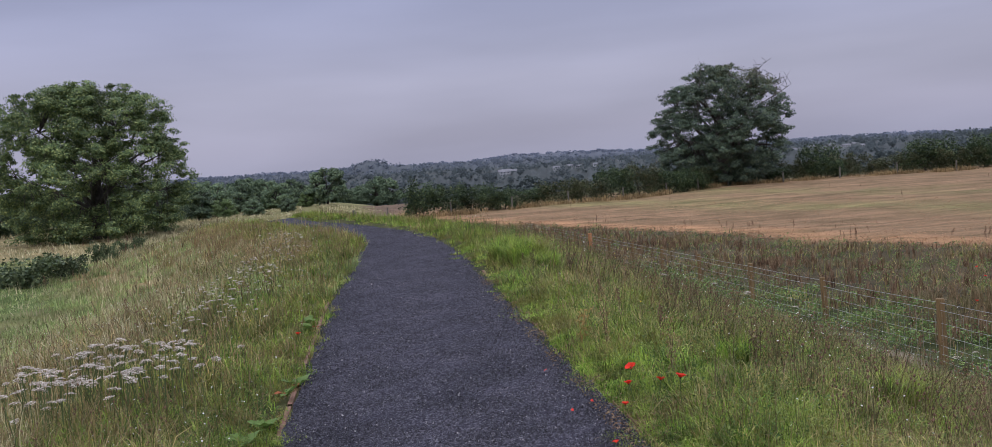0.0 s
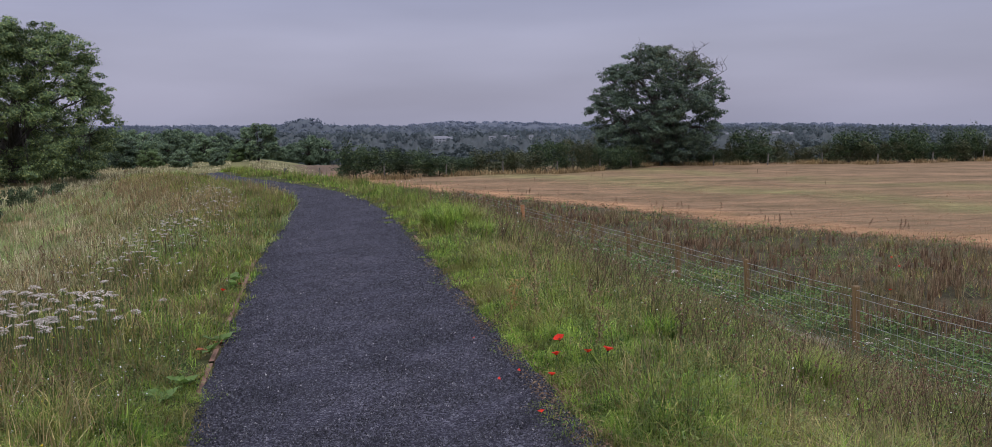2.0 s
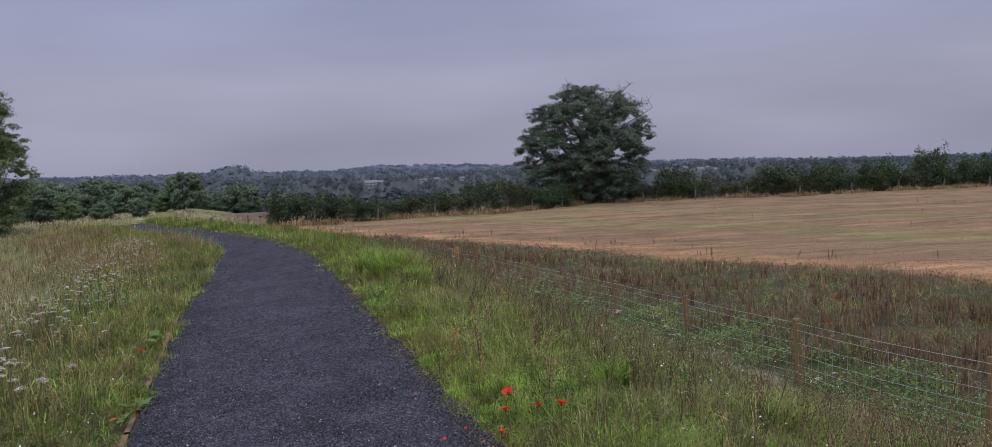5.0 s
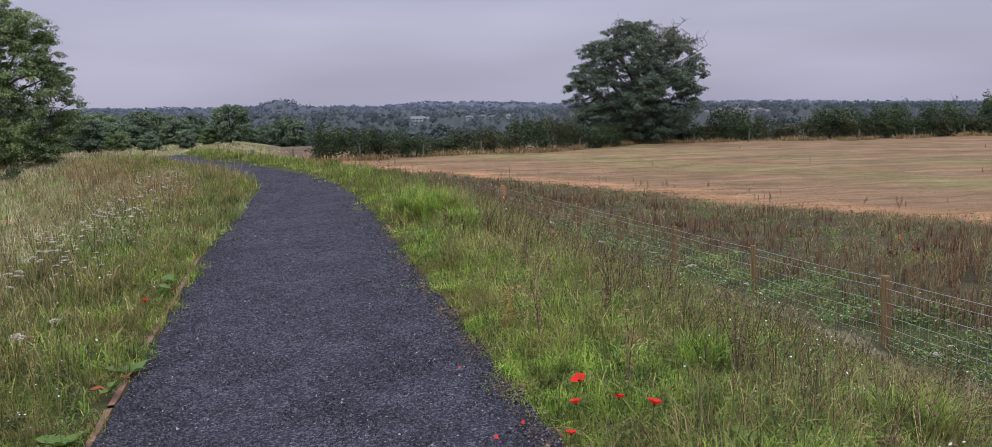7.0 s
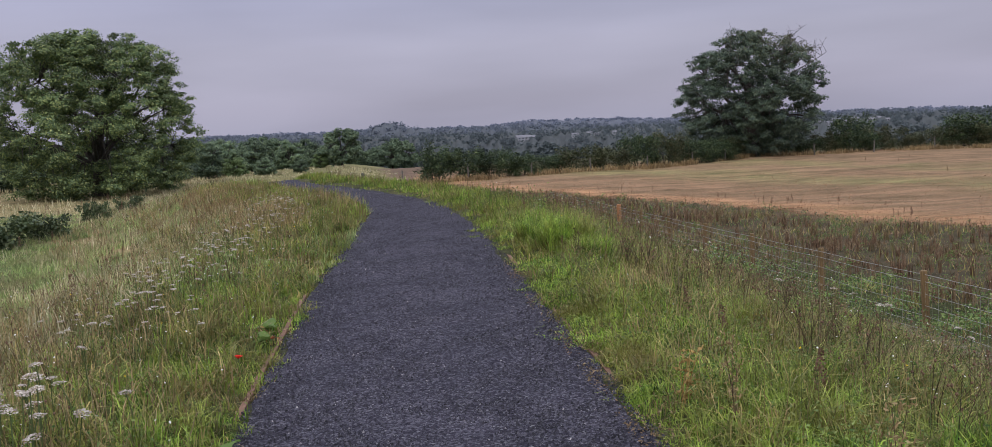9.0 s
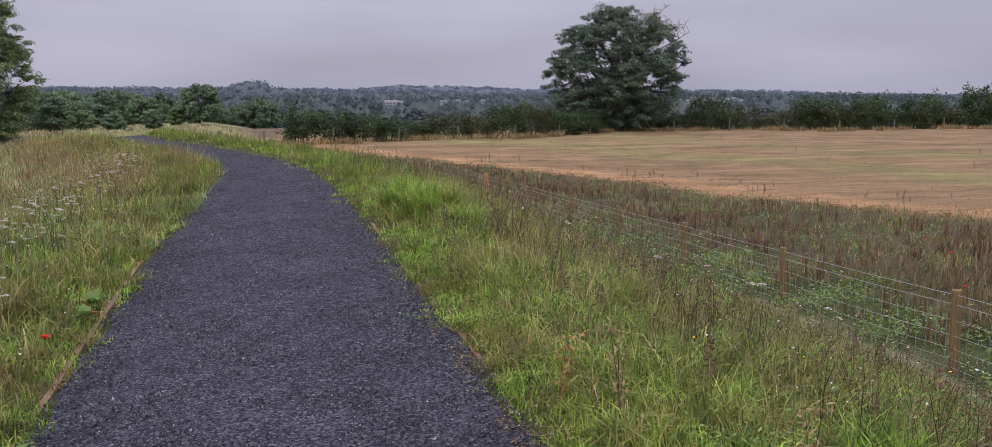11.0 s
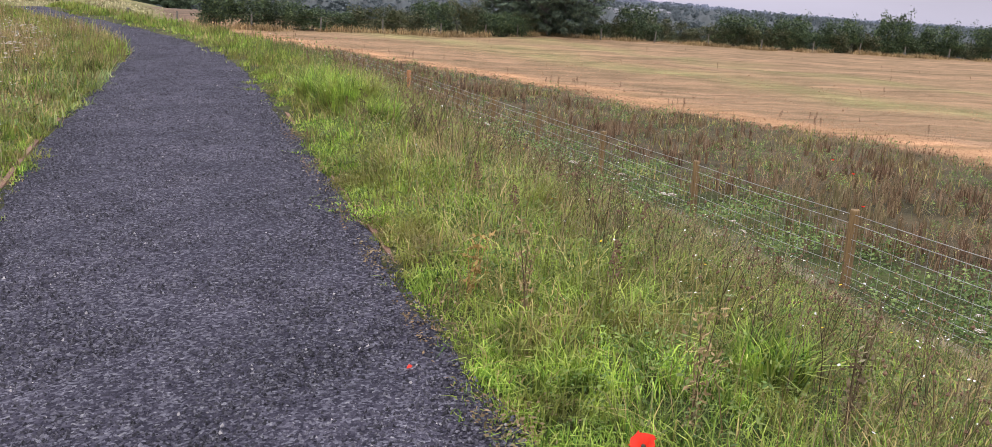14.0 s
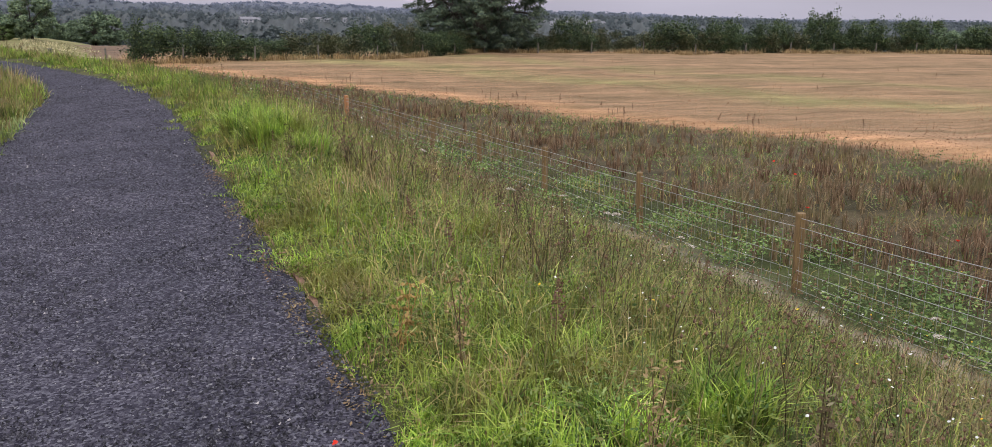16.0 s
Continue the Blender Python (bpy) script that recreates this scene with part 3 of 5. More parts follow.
def build_edging():
    holder = tagged(new("edging"), "sunken rust-brown timber edging boards along the gravel path", "path edging", kind="structure")
    rng = np.random.default_rng(33)
    for side in (-1, 1):
        y = -3.2 if side < 0 else -3.4
        while y < 12:
            ys = np.linspace(y, y + 2.36, 7)
            inn, out = at_offset(side * 1.01, ys), at_offset(side * 1.045, ys)
            bare = 0.02 if (side < 0 and 6.0 < y < 9.5) or (side > 0 and 3.5 < y < 5.0) else 0.0
            z1 = path_level(np.full(7, side * 1.0), ys) - 0.022 + bare + 0.012 * np.sin(ys * 1.3 + side * 2 + rng.uniform(0, 6))
            v = np.concatenate([np.stack([inn, ys, z1 - 0.12], 1), np.stack([inn, ys, z1], 1), np.stack([out, ys, z1 - 0.004], 1), np.stack([out, ys, z1 - 0.12], 1)])
            t = []
            for k in range(6):
                for a, b in ((0, 7), (7, 14), (14, 21)):
                    t += [(a + k, a + k + 1, b + k + 1), (a + k, b + k + 1, b + k)]
            part("board", tri_mesh("board", v, t, M_EDGE), holder)
            y += 2.4


# ---------------------------------------------------------------- grasses
def grass(name, seed, n, lo, hi, s_lo, s_hi, h, w, lean, mat, label, power=1.35, keep=None, clump=0.0, taper=0.0):
    rng = np.random.default_rng(seed)
    y = spread_y(rng, n, lo, hi, power) if power else rng.uniform(lo, hi, n)
    u = rng.uniform(0, 1, n)
    s = s_lo + (s_hi - s_lo) * (u ** (1 + taper))
    tuft = np.ones(n)
    if clump:
        k = max(1, n // 34)
        pick = rng.integers(0, k, n)
        d = np.maximum(y[pick] - 1, 2) ** 0.5 * clump
        tuft = rng.uniform(0.55, 1.35, k)[pick]
        s, y = s[pick] + rng.normal(0, 1, n) * d, y[pick] + rng.normal(0, 1, n) * d
    ok = (s > min(s_lo, s_hi) - 0.05) & (s < max(s_lo, s_hi) + 0.3) & (np.abs(s) > half_width(y) - 0.06 + 0.11 * wobble(y, s * 0 + np.sign(s) * 3, 0.17) + np.where(s > 0, 0.23, 0.12) * wobble(y, s * 0 + np.sign(s), 0.7) + np.where(s < 0, 0.035, 0)) & (y > lo - 0.3)
    x = at_offset(s, y)
    if keep is not None:
        ok &= keep(x, y, s) > rng.uniform(0, 1, n)
    x, y, s = x[ok], y[ok], s[ok]
    far = np.hypot(x, y - 2.5)
    height = rng.uniform(h[0], h[1], len(x)) * (0.8 + 0.3 * wobble(x, y, 0.8)) * tuft[ok] * np.clip((np.abs(s) - half_width(y) + 0.11) / 0.5, np.where(s < 0, np.interp(y, [9, 14], [0.3, 0.9]), 0.3), 1) * np.interp(s, [4.5, 5.7, 6.5, 7.2], [1, 0.5, 0.5, 1])
    width = w * rng.uniform(0.6, 1.3, len(x)) * (1 + far / 6.5)
    base = np.stack([x, y, land(x, y) - 0.02 + np.where(np.abs(s) < half_width(y) + 0.07, 0.035, 0)], 1)
    bend = np.abs(rng.normal(lean, lean * 0.6, len(x)))
    near = far < 13
    parts = [blades(rng, base[near], height[near], width[near], bend[near])] if near.any() else []
    if not near.all():
        parts.append(slivers(rng, base[~near], height[~near], width[~near], bend[~near]))
    return stuff(name, joined(*parts), mat, label, "grass")


def patchy(scale, bias, gain=1.0, shift=0.0):
    return lambda x, y, s: bias + gain * wobble(x + shift, y - shift, scale)


def build_grass():
    grass("lush_grass", 11, 170000, 2.9, 45, 1.0, 4.4, (0.07, 0.27), 0.0036, 0.7, M_GREEN, "lush green grass on the path verge", clump=0.02, taper=0.35, keep=patchy(1.2, 0.75, 0.6))
    grass("verge_grass", 12, 100000, 2.9, 50, 1.0, 5.5, (0.08, 0.32), 0.0035, 0.75, M_OLIVE, "olive-green rough grass on the embankment verge", clump=0.02, keep=patchy(1.0, 0.7, 0.6, 4))
    grass("dry_stalks", 13, 26000, 3.2, 50, 1.15, 5.7, (0.14, 0.40), 0.0024, 0.85, M_DEAD, "dry straw-coloured grass stalks on the verge", keep=lambda x, y, s: -0.05 + 0.21 * (s - 1) + 0.35 * wobble(x, y, 1.4))
    grass("lush_grass", 14, 80000, 2.9, 45, -2.9, -1.0, (0.08, 0.32), 0.0042, 0.65, M_GREEN, "lush green grass beside the gravel path", clump=0.018, keep=patchy(1.1, 0.7, 0.6, 2))
    grass("verge_grass", 15, 52000, 2.9, 55, -4.4, -1.0, (0.1, 0.38), 0.0046, 0.65, M_OLIVE, "olive-green rough grass beside the gravel path", clump=0.02)
    grass("dry_stalks", 16, 28000, 3.2, 60, -4.6, -1.1, (0.2, 0.5), 0.0033, 0.4, M_STRAW, "dry straw-coloured grass stalks on the bank", keep=lambda x, y, s: 0.12 + 0.14 * (-s - 1) + 0.4 * wobble(x, y, 1.5))
    grass("pale_grass", 17, 85000, 4.0, 70, -13, -2.6, (0.15, 0.42), 0.0040, 0.45, M_PALE, "pale beige seeding grass on the bank", 1.1, clump=0.03, keep=lambda x, y, s: np.clip(0.3 + 0.35 * (s + 7.2) + np.clip((y - 40) / 12, 0, 1) + 0.4 * wobble(x, y, 1.6), 0.12, 1))
    grass("meadow_grass", 30, 70000, 4.4, 40, -20, -3.9, (0.06, 0.20), 0.0048, 0.7, M_MEADOW, "soft green meadow grass at the foot of the bank", 0.9, clump=0.04, keep=lambda x, y, s: np.clip(0.2 - 0.35 * (s + 5.4) + 0.45 * wobble(x, y, 2.2), 0, 1) * np.clip((46 - y) / 10, 0, 1))
    grass("brown_grass", 31, 34000, 3.2, 45, 1.5, 5.8, (0.14, 0.38), 0.0024, 0.7, M_BROWN, "brown seeding grass stems on the verge", 1.35, clump=0.05, keep=lambda x, y, s: 0.25 + 0.2 * (s - 1.5) + 0.5 * wobble(x + 6, y, 1.1))
    grass("brown_grass", 32, 9000, 3.2, 45, -4.4, -1.1, (0.16, 0.42), 0.0026, 0.5, M_BROWN, "brown seeding grass stems beside the gravel path", 1.25, clump=0.05, keep=lambda x, y, s: 0.45 + 0.5 * wobble(x + 6, y, 1.1))
    grass("meadow_grass", 18, 55000, 8.0, 42, -40, -7.0, (0.07, 0.22), 0.0055, 0.6, M_MEADOW, "green rough meadow grass below the bank", 0.7, clump=0.05, keep=lambda x, y, s: 0.75 + 0.4 * wobble(x - 5, y + 8, 9.0))
    grass("meadow_hay", 19, 38000, 35.0, 88, -70, -6, (0.22, 0.5), 0.0055, 0.35, M_PALE, "tall bleached hay grass in the lower meadow", 0.5, clump=0.06, keep=lambda x, y, s: np.clip((y - 36) / 8, 0, 1) - 0.3 * wobble(x - 5, y + 8, 9.0))
    grass("bank_grass", 24, 52000, 11.5, 46, -7.5, -0.6, (0.12, 0.31), 0.0042, 0.45, M_MEADOW, "tall seeding grass on the shoulder of the bank", 0.6, clump=0.02)
    grass("bank_stalks", 25, 13000, 12, 48, -6.5, -1.0, (0.16, 0.34), 0.0028, 0.2, M_STRAW, "tall dry grass stalks on the shoulder of the bank", 0.6)
    grass("verge_tufts", 26, 20000, 14, 40, 0.6, 5.2, (0.16, 0.32), 0.0040, 0.35, M_GREEN, "tall green grass along the bend of the path", 0.6, clump=0.02)
    grass("shoulder_grass", 37, 9000, 17, 30, -3.2, -0.6, (0.26, 0.50), 0.0036, 0.35, M_STRAW, "tall seeding stalks on the inner bend of the path", 0.4, clump=0.02)
    grass("shoulder_grass", 38, 11000, 16, 31, -2.6, -0.55, (0.24, 0.46), 0.0042, 0.5, M_OLIVE, "tall olive grass on the inner bend of the path", 0.4, clump=0.02)
    grass("shoulder_grass", 29, 10000, 16, 31, -2.1, -0.55, (0.20, 0.42), 0.0042, 0.5, M_GREEN, "tall grass leaning over the inner bend of the path", 0.4, clump=0.02)
    for side, seed in ((1, 27), (-1, 28)):
        grass("edge_grass", seed, 34000, 3.0, 26, side * 0.8, side * 1.35, (0.05, 0.17), 0.0040, 1.1, M_GREEN, "short grass creeping over the edge of the gravel", 1.3, clump=0.02, keep=patchy(0.6, 0.6, 0.8, seed))
        grass("edge_straw", seed + 20, 9000, 3.0, 26, side * 0.86, side * 1.3, (0.05, 0.2), 0.0030, 1.1, M_STRAW, "dead grass lying over the edge of the gravel", 1.3, clump=0.02, keep=patchy(0.5, 0.3, 0.8, seed))
    grass("bend_grass", 36, 16000, 34, 106, -9, 7.0, (0.12, 0.34), 0.0060, 0.5, M_PALE, "short bleached grass beyond the bend of the path", 0.4, clump=0.05, keep=lambda x, y, s: np.where(np.abs(s) < 0.9, 0.0, 0.8))
    grass("seeding_stalks", 39, 11000, 3.6, 30, 1.3, 5.4, (0.2, 0.42), 0.0022, 0.4, M_STRAW, "pale seeding grass stalks scattered in the verge", 1.2, clump=0.06, keep=patchy(1.3, 0.55, 0.6, 5))
    # the same verges carried on past the start of the walk
    grass("lush_grass", 61, 24000, -9, 3.0, 1.0, 4.4, (0.07, 0.27), 0.0075, 0.75, M_GREEN, "lush green grass on the path verge", 0, clump=0.04, taper=0.35)
    grass("lush_grass", 62, 20000, -9, 3.0, -2.9, -1.0, (0.08, 0.32), 0.0075, 0.8, M_GREEN, "lush green grass beside the gravel path", 0, clump=0.04)
    grass("verge_grass", 63, 16000, -9, 3.0, 1.0, 5.6, (0.08, 0.34), 0.0070, 0.8, M_OLIVE, "olive-green rough grass on the embankment verge", 0, clump=0.05)
    grass("verge_grass", 64, 20000, -9, 3.2, -6.0, -1.0, (0.1, 0.38), 0.0070, 0.65, M_OLIVE, "olive-green rough grass beside the gravel path", 0, clump=0.05)
    grass("pale_grass", 65, 16000, -9, 4.2, -13, -2.6, (0.15, 0.42), 0.0070, 0.45, M_PALE, "pale beige seeding grass on the bank", 0, clump=0.06)
    grass("margin_grass", 66, 14000, -9, 3.6, 5.0, 13, (0.15, 0.4), 0.0080, 0.5, M_OLIVE, "olive grass on the field margin beyond the fence", 0, clump=0.07)
    rng = np.random.default_rng(71)
    foot = np.array([(-11.2, 73.0), (-1.6, 75.8), (12, 81.2), (21.5, 92), (46, 87.2), (86, 89.2), (118, 92)], float)
    run = np.r_[0, np.cumsum(np.hypot(*np.diff(foot, axis=0).T))]
    q = rng.uniform(0, run[-1], 420)
    q = q[wobble(q, q * 0 + 4, 5.0) + 0.5 > rng.uniform(0, 1, len(q))]
    hold = rng.integers(0, len(q), 15000)
    at = q[hold] + rng.normal(0, 0.4, len(hold))
    x, y = np.interp(at, run, foot[:, 0]), np.interp(at, run, foot[:, 1]) + rng.normal(0, 0.45, len(hold))
    stuff("hedge_hay", blades(rng, np.stack([x, y, land(x, y) - 0.03], 1), rng.uniform(0.3, 0.75, len(x)) * rng.uniform(0.5, 1.15, len(q))[hold], np.full(len(x), 0.045), np.abs(rng.normal(0.45, 0.3, len(x)))), M_STRAW, "tufts of tall bleached grass along the foot of the hedge", "grass")
    grass("strip_grass", 72, 8000, 3.4, 45, 4.8, 6.4, (0.06, 0.22), 0.0042, 0.7, M_DEAD, "thin dry grass beside the fence", 1.0, clump=0.03, keep=patchy(0.9, 0.5, 0.8, 3))
    grass("strip_grass", 73, 9000, 3.4, 45, 6.2, 7.8, (0.06, 0.22), 0.0048, 0.7, M_OLIVE, "thin green grass beside the fence", 1.0, clump=0.03, keep=patchy(0.9, 0.5, 0.8, 8))
    inside = lambda x, y, s: np.where(x < stubble_line(y) + 0.6 * wobble(x, y, 1.0), 1.0, 0.0)
    grass("rusty_weeds", 20, 60000, 3.5, 70, 7.6, 22, (0.12, 0.42), 0.0042, 0.85, M_RUST, "rust-brown dock and dead weeds beyond the fence", 0.9, clump=0.06, keep=lambda x, y, s: inside(x, y, s) * np.clip(0.2 + (s - 7.6) * 0.5 + 0.4 * wobble(x, y, 1.3), 0, 1))
    grass("margin_grass", 21, 42000, 3.5, 70, 7.2, 20, (0.15, 0.4), 0.0050, 0.45, M_OLIVE, "olive grass on the field margin beyond the fence", 0.9, clump=0.06, keep=lambda x, y, s: inside(x, y, s) * (0.5 + 0.5 * wobble(x + 3, y, 1.7)))
    # low broad weeds either side of the wire
    rng = np.random.default_rng(22)
    n = 62000
    y = spread_y(rng, n, 3.5, 50, 1.0)
    s = 6.7 + 2.6 * rng.uniform(0, 1, n) ** 1.4
    x = at_offset(s, y)
    ok = (0.35 + 0.9 * wobble(x, y, 0.8) > rng.uniform(0, 1, n)) & (x < stubble_line(y))
    x, y = x[ok], y[ok]
    p = np.stack([x, y, land(x, y) + rng.uniform(0.02, 0.22, len(x))], 1)
    stuff("fence_weeds", leaves(rng, p, rng.uniform(0.02, 0.05, len(x)) * (1 + np.hypot(x, y) / 30), 0.6), M_WEED, "low broad-leaved green weeds along the fence", "weeds")
    # plants of the field margin: rust-red dock spires in drifts, live green mounds, a dark green rim along the stubble
    for name, mat, n, per, tall, flat, label, where in (
            ("dock_drifts", M_RUST, 3100, 32, (0.22, 0.48), 0.0, "drifts of rust-red seeding dock in the field margin", lambda e, s, w: 0.45 + 0.9 * w - 1.5 * np.clip((2.4 - e) / 1.4, 0, 1) - np.clip((9.4 - s) / 2.4, 0, 1)),
            ("margin_weeds", M_WEED, 2200, 30, (0.12, 0.34), 0.45, "mounds of live green weeds in the field margin", lambda e, s, w: 0.35 - 0.9 * w + np.clip((8.6 - s) / 1.5, 0, 1)),
            ("margin_rim", M_GORSE, 1100, 34, (0.10, 0.26), 0.5, "dark grey-green low weeds along the edge of the stubble", lambda e, s, w: 1.2 - np.abs(e - 0.7) + 0.6 * w)):
        y = spread_y(rng, n * 3, 3.5, 64, 0.95)
        s = 6.9 + rng.uniform(0, 1, n * 3) * 14
        x = at_offset(s, y)
        e = stubble_line(y) - x
        ok = (where(e, s, wobble(x, y, 1.5) * 0.7 + wobble(x, y, 4.0) * 0.5) > rng.uniform(0, 1, n * 3)) & (e > -0.1)
        x, y = x[ok][:n], y[ok][:n]
        hold = np.repeat(np.arange(len(x)), per)
        h = rng.uniform(*tall, len(x))[hold]
        up = rng.uniform(0, 1, len(hold)) ** 0.8
        r = (0.07 if flat < 0.2 else 0.22) * (1.15 - up) * np.sqrt(rng.uniform(0, 1, len(hold)))
        a = rng.uniform(0, 6.28, len(hold))
        sway = rng.normal(0, 0.12, (len(x), 2))[hold] * (up * h)[:, None]
        p = np.stack([x[hold] + r * np.cos(a) + sway[:, 0], y[hold] + r * np.sin(a) + sway[:, 1], land(x, y)[hold] + 0.02 + h * up], 1)
        if flat == 0:
            p[:, 2] -= h * up
            stalk = h * (0.45 + 0.55 * rng.uniform(0, 1, len(p)))
            stuff(name, blades(rng, p[::2], stalk[::2], 0.0085 * (1 + np.hypot(p[::2, 0], p[::2, 1]) / 24), np.abs(rng.normal(0.22, 0.14, len(p[::2])))), mat, label, "weeds")
            p[:, 2] += stalk * rng.uniform(0.55, 1.0, len(p))
            p, label = p[1::2], "brown seeds and withered leaves on the dock stalks"
        stuff(name if flat else "dock_seeds", leaves(rng, p, (0.6 if flat == 0 else 1.0) * rng.uniform(0.012, 0.030, len(p)) * (1 + np.hypot(p[:, 0], p[:, 1]) / 30), flat, 0.5), mat, label, "weeds")
    # feathery mounds of small-leaved herbs in both verges
    n, per = 620, 120
    y = spread_y(rng, n, 3.4, 20, 1.15)
    s = np.where(rng.uniform(size=n) < 0.66, rng.uniform(1.15, 5.0, n), -rng.uniform(1.1, 4.6, n))
    x = at_offset(s, y)
    hold = np.repeat(np.arange(n), per)
    big = rng.uniform(0.07, 0.22, n)
    g = rng.normal(size=(n * per, 3)) * (big * 0.6)[hold][:, None]
    g[:, 2] = np.abs(g[:, 2]) * 1.25 + 0.03
    p = np.stack([x[hold] + g[:, 0], y[hold] + g[:, 1], land(x, y)[hold] + g[:, 2]], 1)
    p = p[np.abs(offset(p[:, 0], p[:, 1])) > 1.0]
    stuff("verge_herbs", leaves(rng, p, rng.uniform(0.008, 0.021, len(p)) * (1 + np.hypot(p[:, 0], p[:, 1] - 3) / 12), 0.25, 0.4), M_HERB, "feathery mounds of small-leaved green herbs in the verge", "weeds")
    # broad low leaves in the verges
    n = 16000
    y = spread_y(rng, n, 3.2, 24, 1.3)
    s = np.where(rng.uniform(size=n) < 0.6, rng.uniform(0.98, 4.2, n), -rng.uniform(1.0, 3.2, n))
    x = at_offset(s, y)
    ok = 0.15 + 0.8 * wobble(x + 2, y, 0.7) > rng.uniform(0, 1, n)
    x, y, s = x[ok], y[ok], s[ok]
    p = np.stack([x, y, land(x, y) + rng.uniform(0.01, 0.16, len(x)) * np.clip((np.abs(s) - 0.8) * 2, 0.2, 1)], 1)
    stuff("verge_weeds", leaves(rng, p, rng.uniform(0.010, 0.024, len(x)), 0.5), M_WEED, "small broad-leaved weeds among the verge grass", "weeds")
    n = 2600
    mid = np.array([4.3, 4.9, 5.3, 5.9, 6.8, 7.6, 8.4, 9.7, 11.0])
    y = mid[rng.integers(0, len(mid), n)] + rng.normal(0, 0.16, n)
    s = half_width(y) + np.abs(rng.normal(0, 0.15, n)) - 0.11
    x = at_offset(s, y)
    p = np.stack([x, y, np.where(s < half_width(y) + 0.07, path_level(s, y), land(x, y)) + rng.uniform(0.004, 0.05, n)], 1)
    stuff("creeping_weeds", leaves(rng, p, rng.uniform(0.008, 0.022, n), 0.6), M_RUST, "rust-brown creeping weeds at the edge of the gravel", "weeds")
    # stubble stalks in drilled rows on the field
    n = 36000
    y = 14 + 56 * rng.uniform(0, 1, n) ** 1.3
    row = np.round(rng.uniform(0, 1, n) ** 1.7 * 44) * 0.55
    x = stubble_line(y) + row + rng.normal(0, 0.07, n)
    ok = offset(x, y) > 8
    x, y, row = x[ok], y[ok], row[ok]
    h = rng.uniform(0.03, 0.06, len(x)) * (1 + 1.1 * np.exp(-(row / 1.6) ** 2))
    stuff("stubble", blades(rng, np.stack([x, y, land(x, y) - 0.01], 1), h, 0.010 * (1 + np.hypot(x, y) / 22), np.abs(rng.normal(0.7, 0.4, len(x)))), M_STUBBLE, "short golden cereal stubble in drilled rows on the mown field", "stubble")
    # branching dead stalks with dark seed heads at their tips
    n, per = 3400, 4
    y = spread_y(rng, n, 3.4, 40, 1.2)
    s = np.where(rng.uniform(size=n) < 0.62, rng.uniform(1.9, 5.0, n), -rng.uniform(1.7, 6.5, n))
    x = at_offset(s, y)
    ok = 0.5 + 0.7 * wobble(x, y + 6, 1.2) > rng.uniform(0, 1, n)
    x, y = x[ok], y[ok]
    hold = np.repeat(np.arange(len(x)), per)
    foot = np.stack([x, y, land(x, y) - 0.02], 1)[hold]
    tall = (rng.uniform(0.22, 0.50, len(x))[hold] * rng.uniform(0.7, 1.05, len(hold)))
    lean = rng.normal(0, 0.16, (len(x), 2))[hold] + rng.normal(0, 0.17, (len(hold), 2))
    fork = foot + np.concatenate([lean * 0.25, np.full((len(hold), 1), 0.5)], 1) * tall[:, None]
    tip = foot + np.concatenate([lean, np.ones((len(hold), 1))], 1) * tall[:, None]
    wide = (0.0011 * (1 + np.hypot(foot[:, 0], foot[:, 1]) / 8))[:, None]
    turn = rng.uniform(0, 3.14, len(hold))
    side = np.stack([np.cos(turn), np.sin(turn) * 0.3, np.zeros(len(hold))], 1) * wide
    v = np.stack([foot - side, foot + side, fork - side, fork + side, tip - side * 0.5, tip + side * 0.5], 1).reshape(-1, 3)
    f = np.array([(0, 1, 3), (0, 3, 2), (2, 3, 5), (2, 5, 4)])
    stuff("seed_stalks", (v, (f[None] + np.arange(len(hold))[:, None, None] * 6).reshape(-1, 3)), M_DEAD, "thin branching dead flower stalks in the verge", "weeds")
    r = rng.uniform(0.003, 0.0075, len(tip)) * (1 + np.hypot(tip[:, 0], tip[:, 1]) / 30)
    o = np.array([(1, 0, 0), (0, 1, 0), (-1, 0, 0), (0, -1, 0), (0, 0, 1.2), (0, 0, -1.2)], float)
    v = (tip[:, None] + o[None] * r[:, None, None]).reshape(-1, 3)
    f = np.array([(0, 1, 4), (1, 2, 4), (2, 3, 4), (3, 0, 4), (1, 0, 5), (2, 1, 5), (3, 2, 5), (0, 3, 5)])
    stuff("seed_heads", (v, (f[None] + np.arange(len(tip))[:, None, None] * 6).reshape(-1, 3)), M_SEED, "small dark brown dried flower heads", "weeds")


# ---------------------------------------------------------------- fence
def fence_x(y):
    return 5.53 - 0.122 * (y - 11.94)


def fence_top(y):
    return -0.67 - 0.031 * (y - 11.94) + 0.001 * (y - 11.94) ** 2 * (y < 11.94)


def post_mesh(name, r, h, mat, square=False):
    zs = np.array([-0.35, 0.0, h * 0.5, h - 0.015, h])
    rr = np.array([1.0, 1.0, 0.97, 0.95, 0.86]) * r
    v, t = tube(np.stack([zs * 0.006, np.zeros(5), zs], 1), rr, 4 if square else 9)
    return tri_mesh(name, v, t, mat, False)


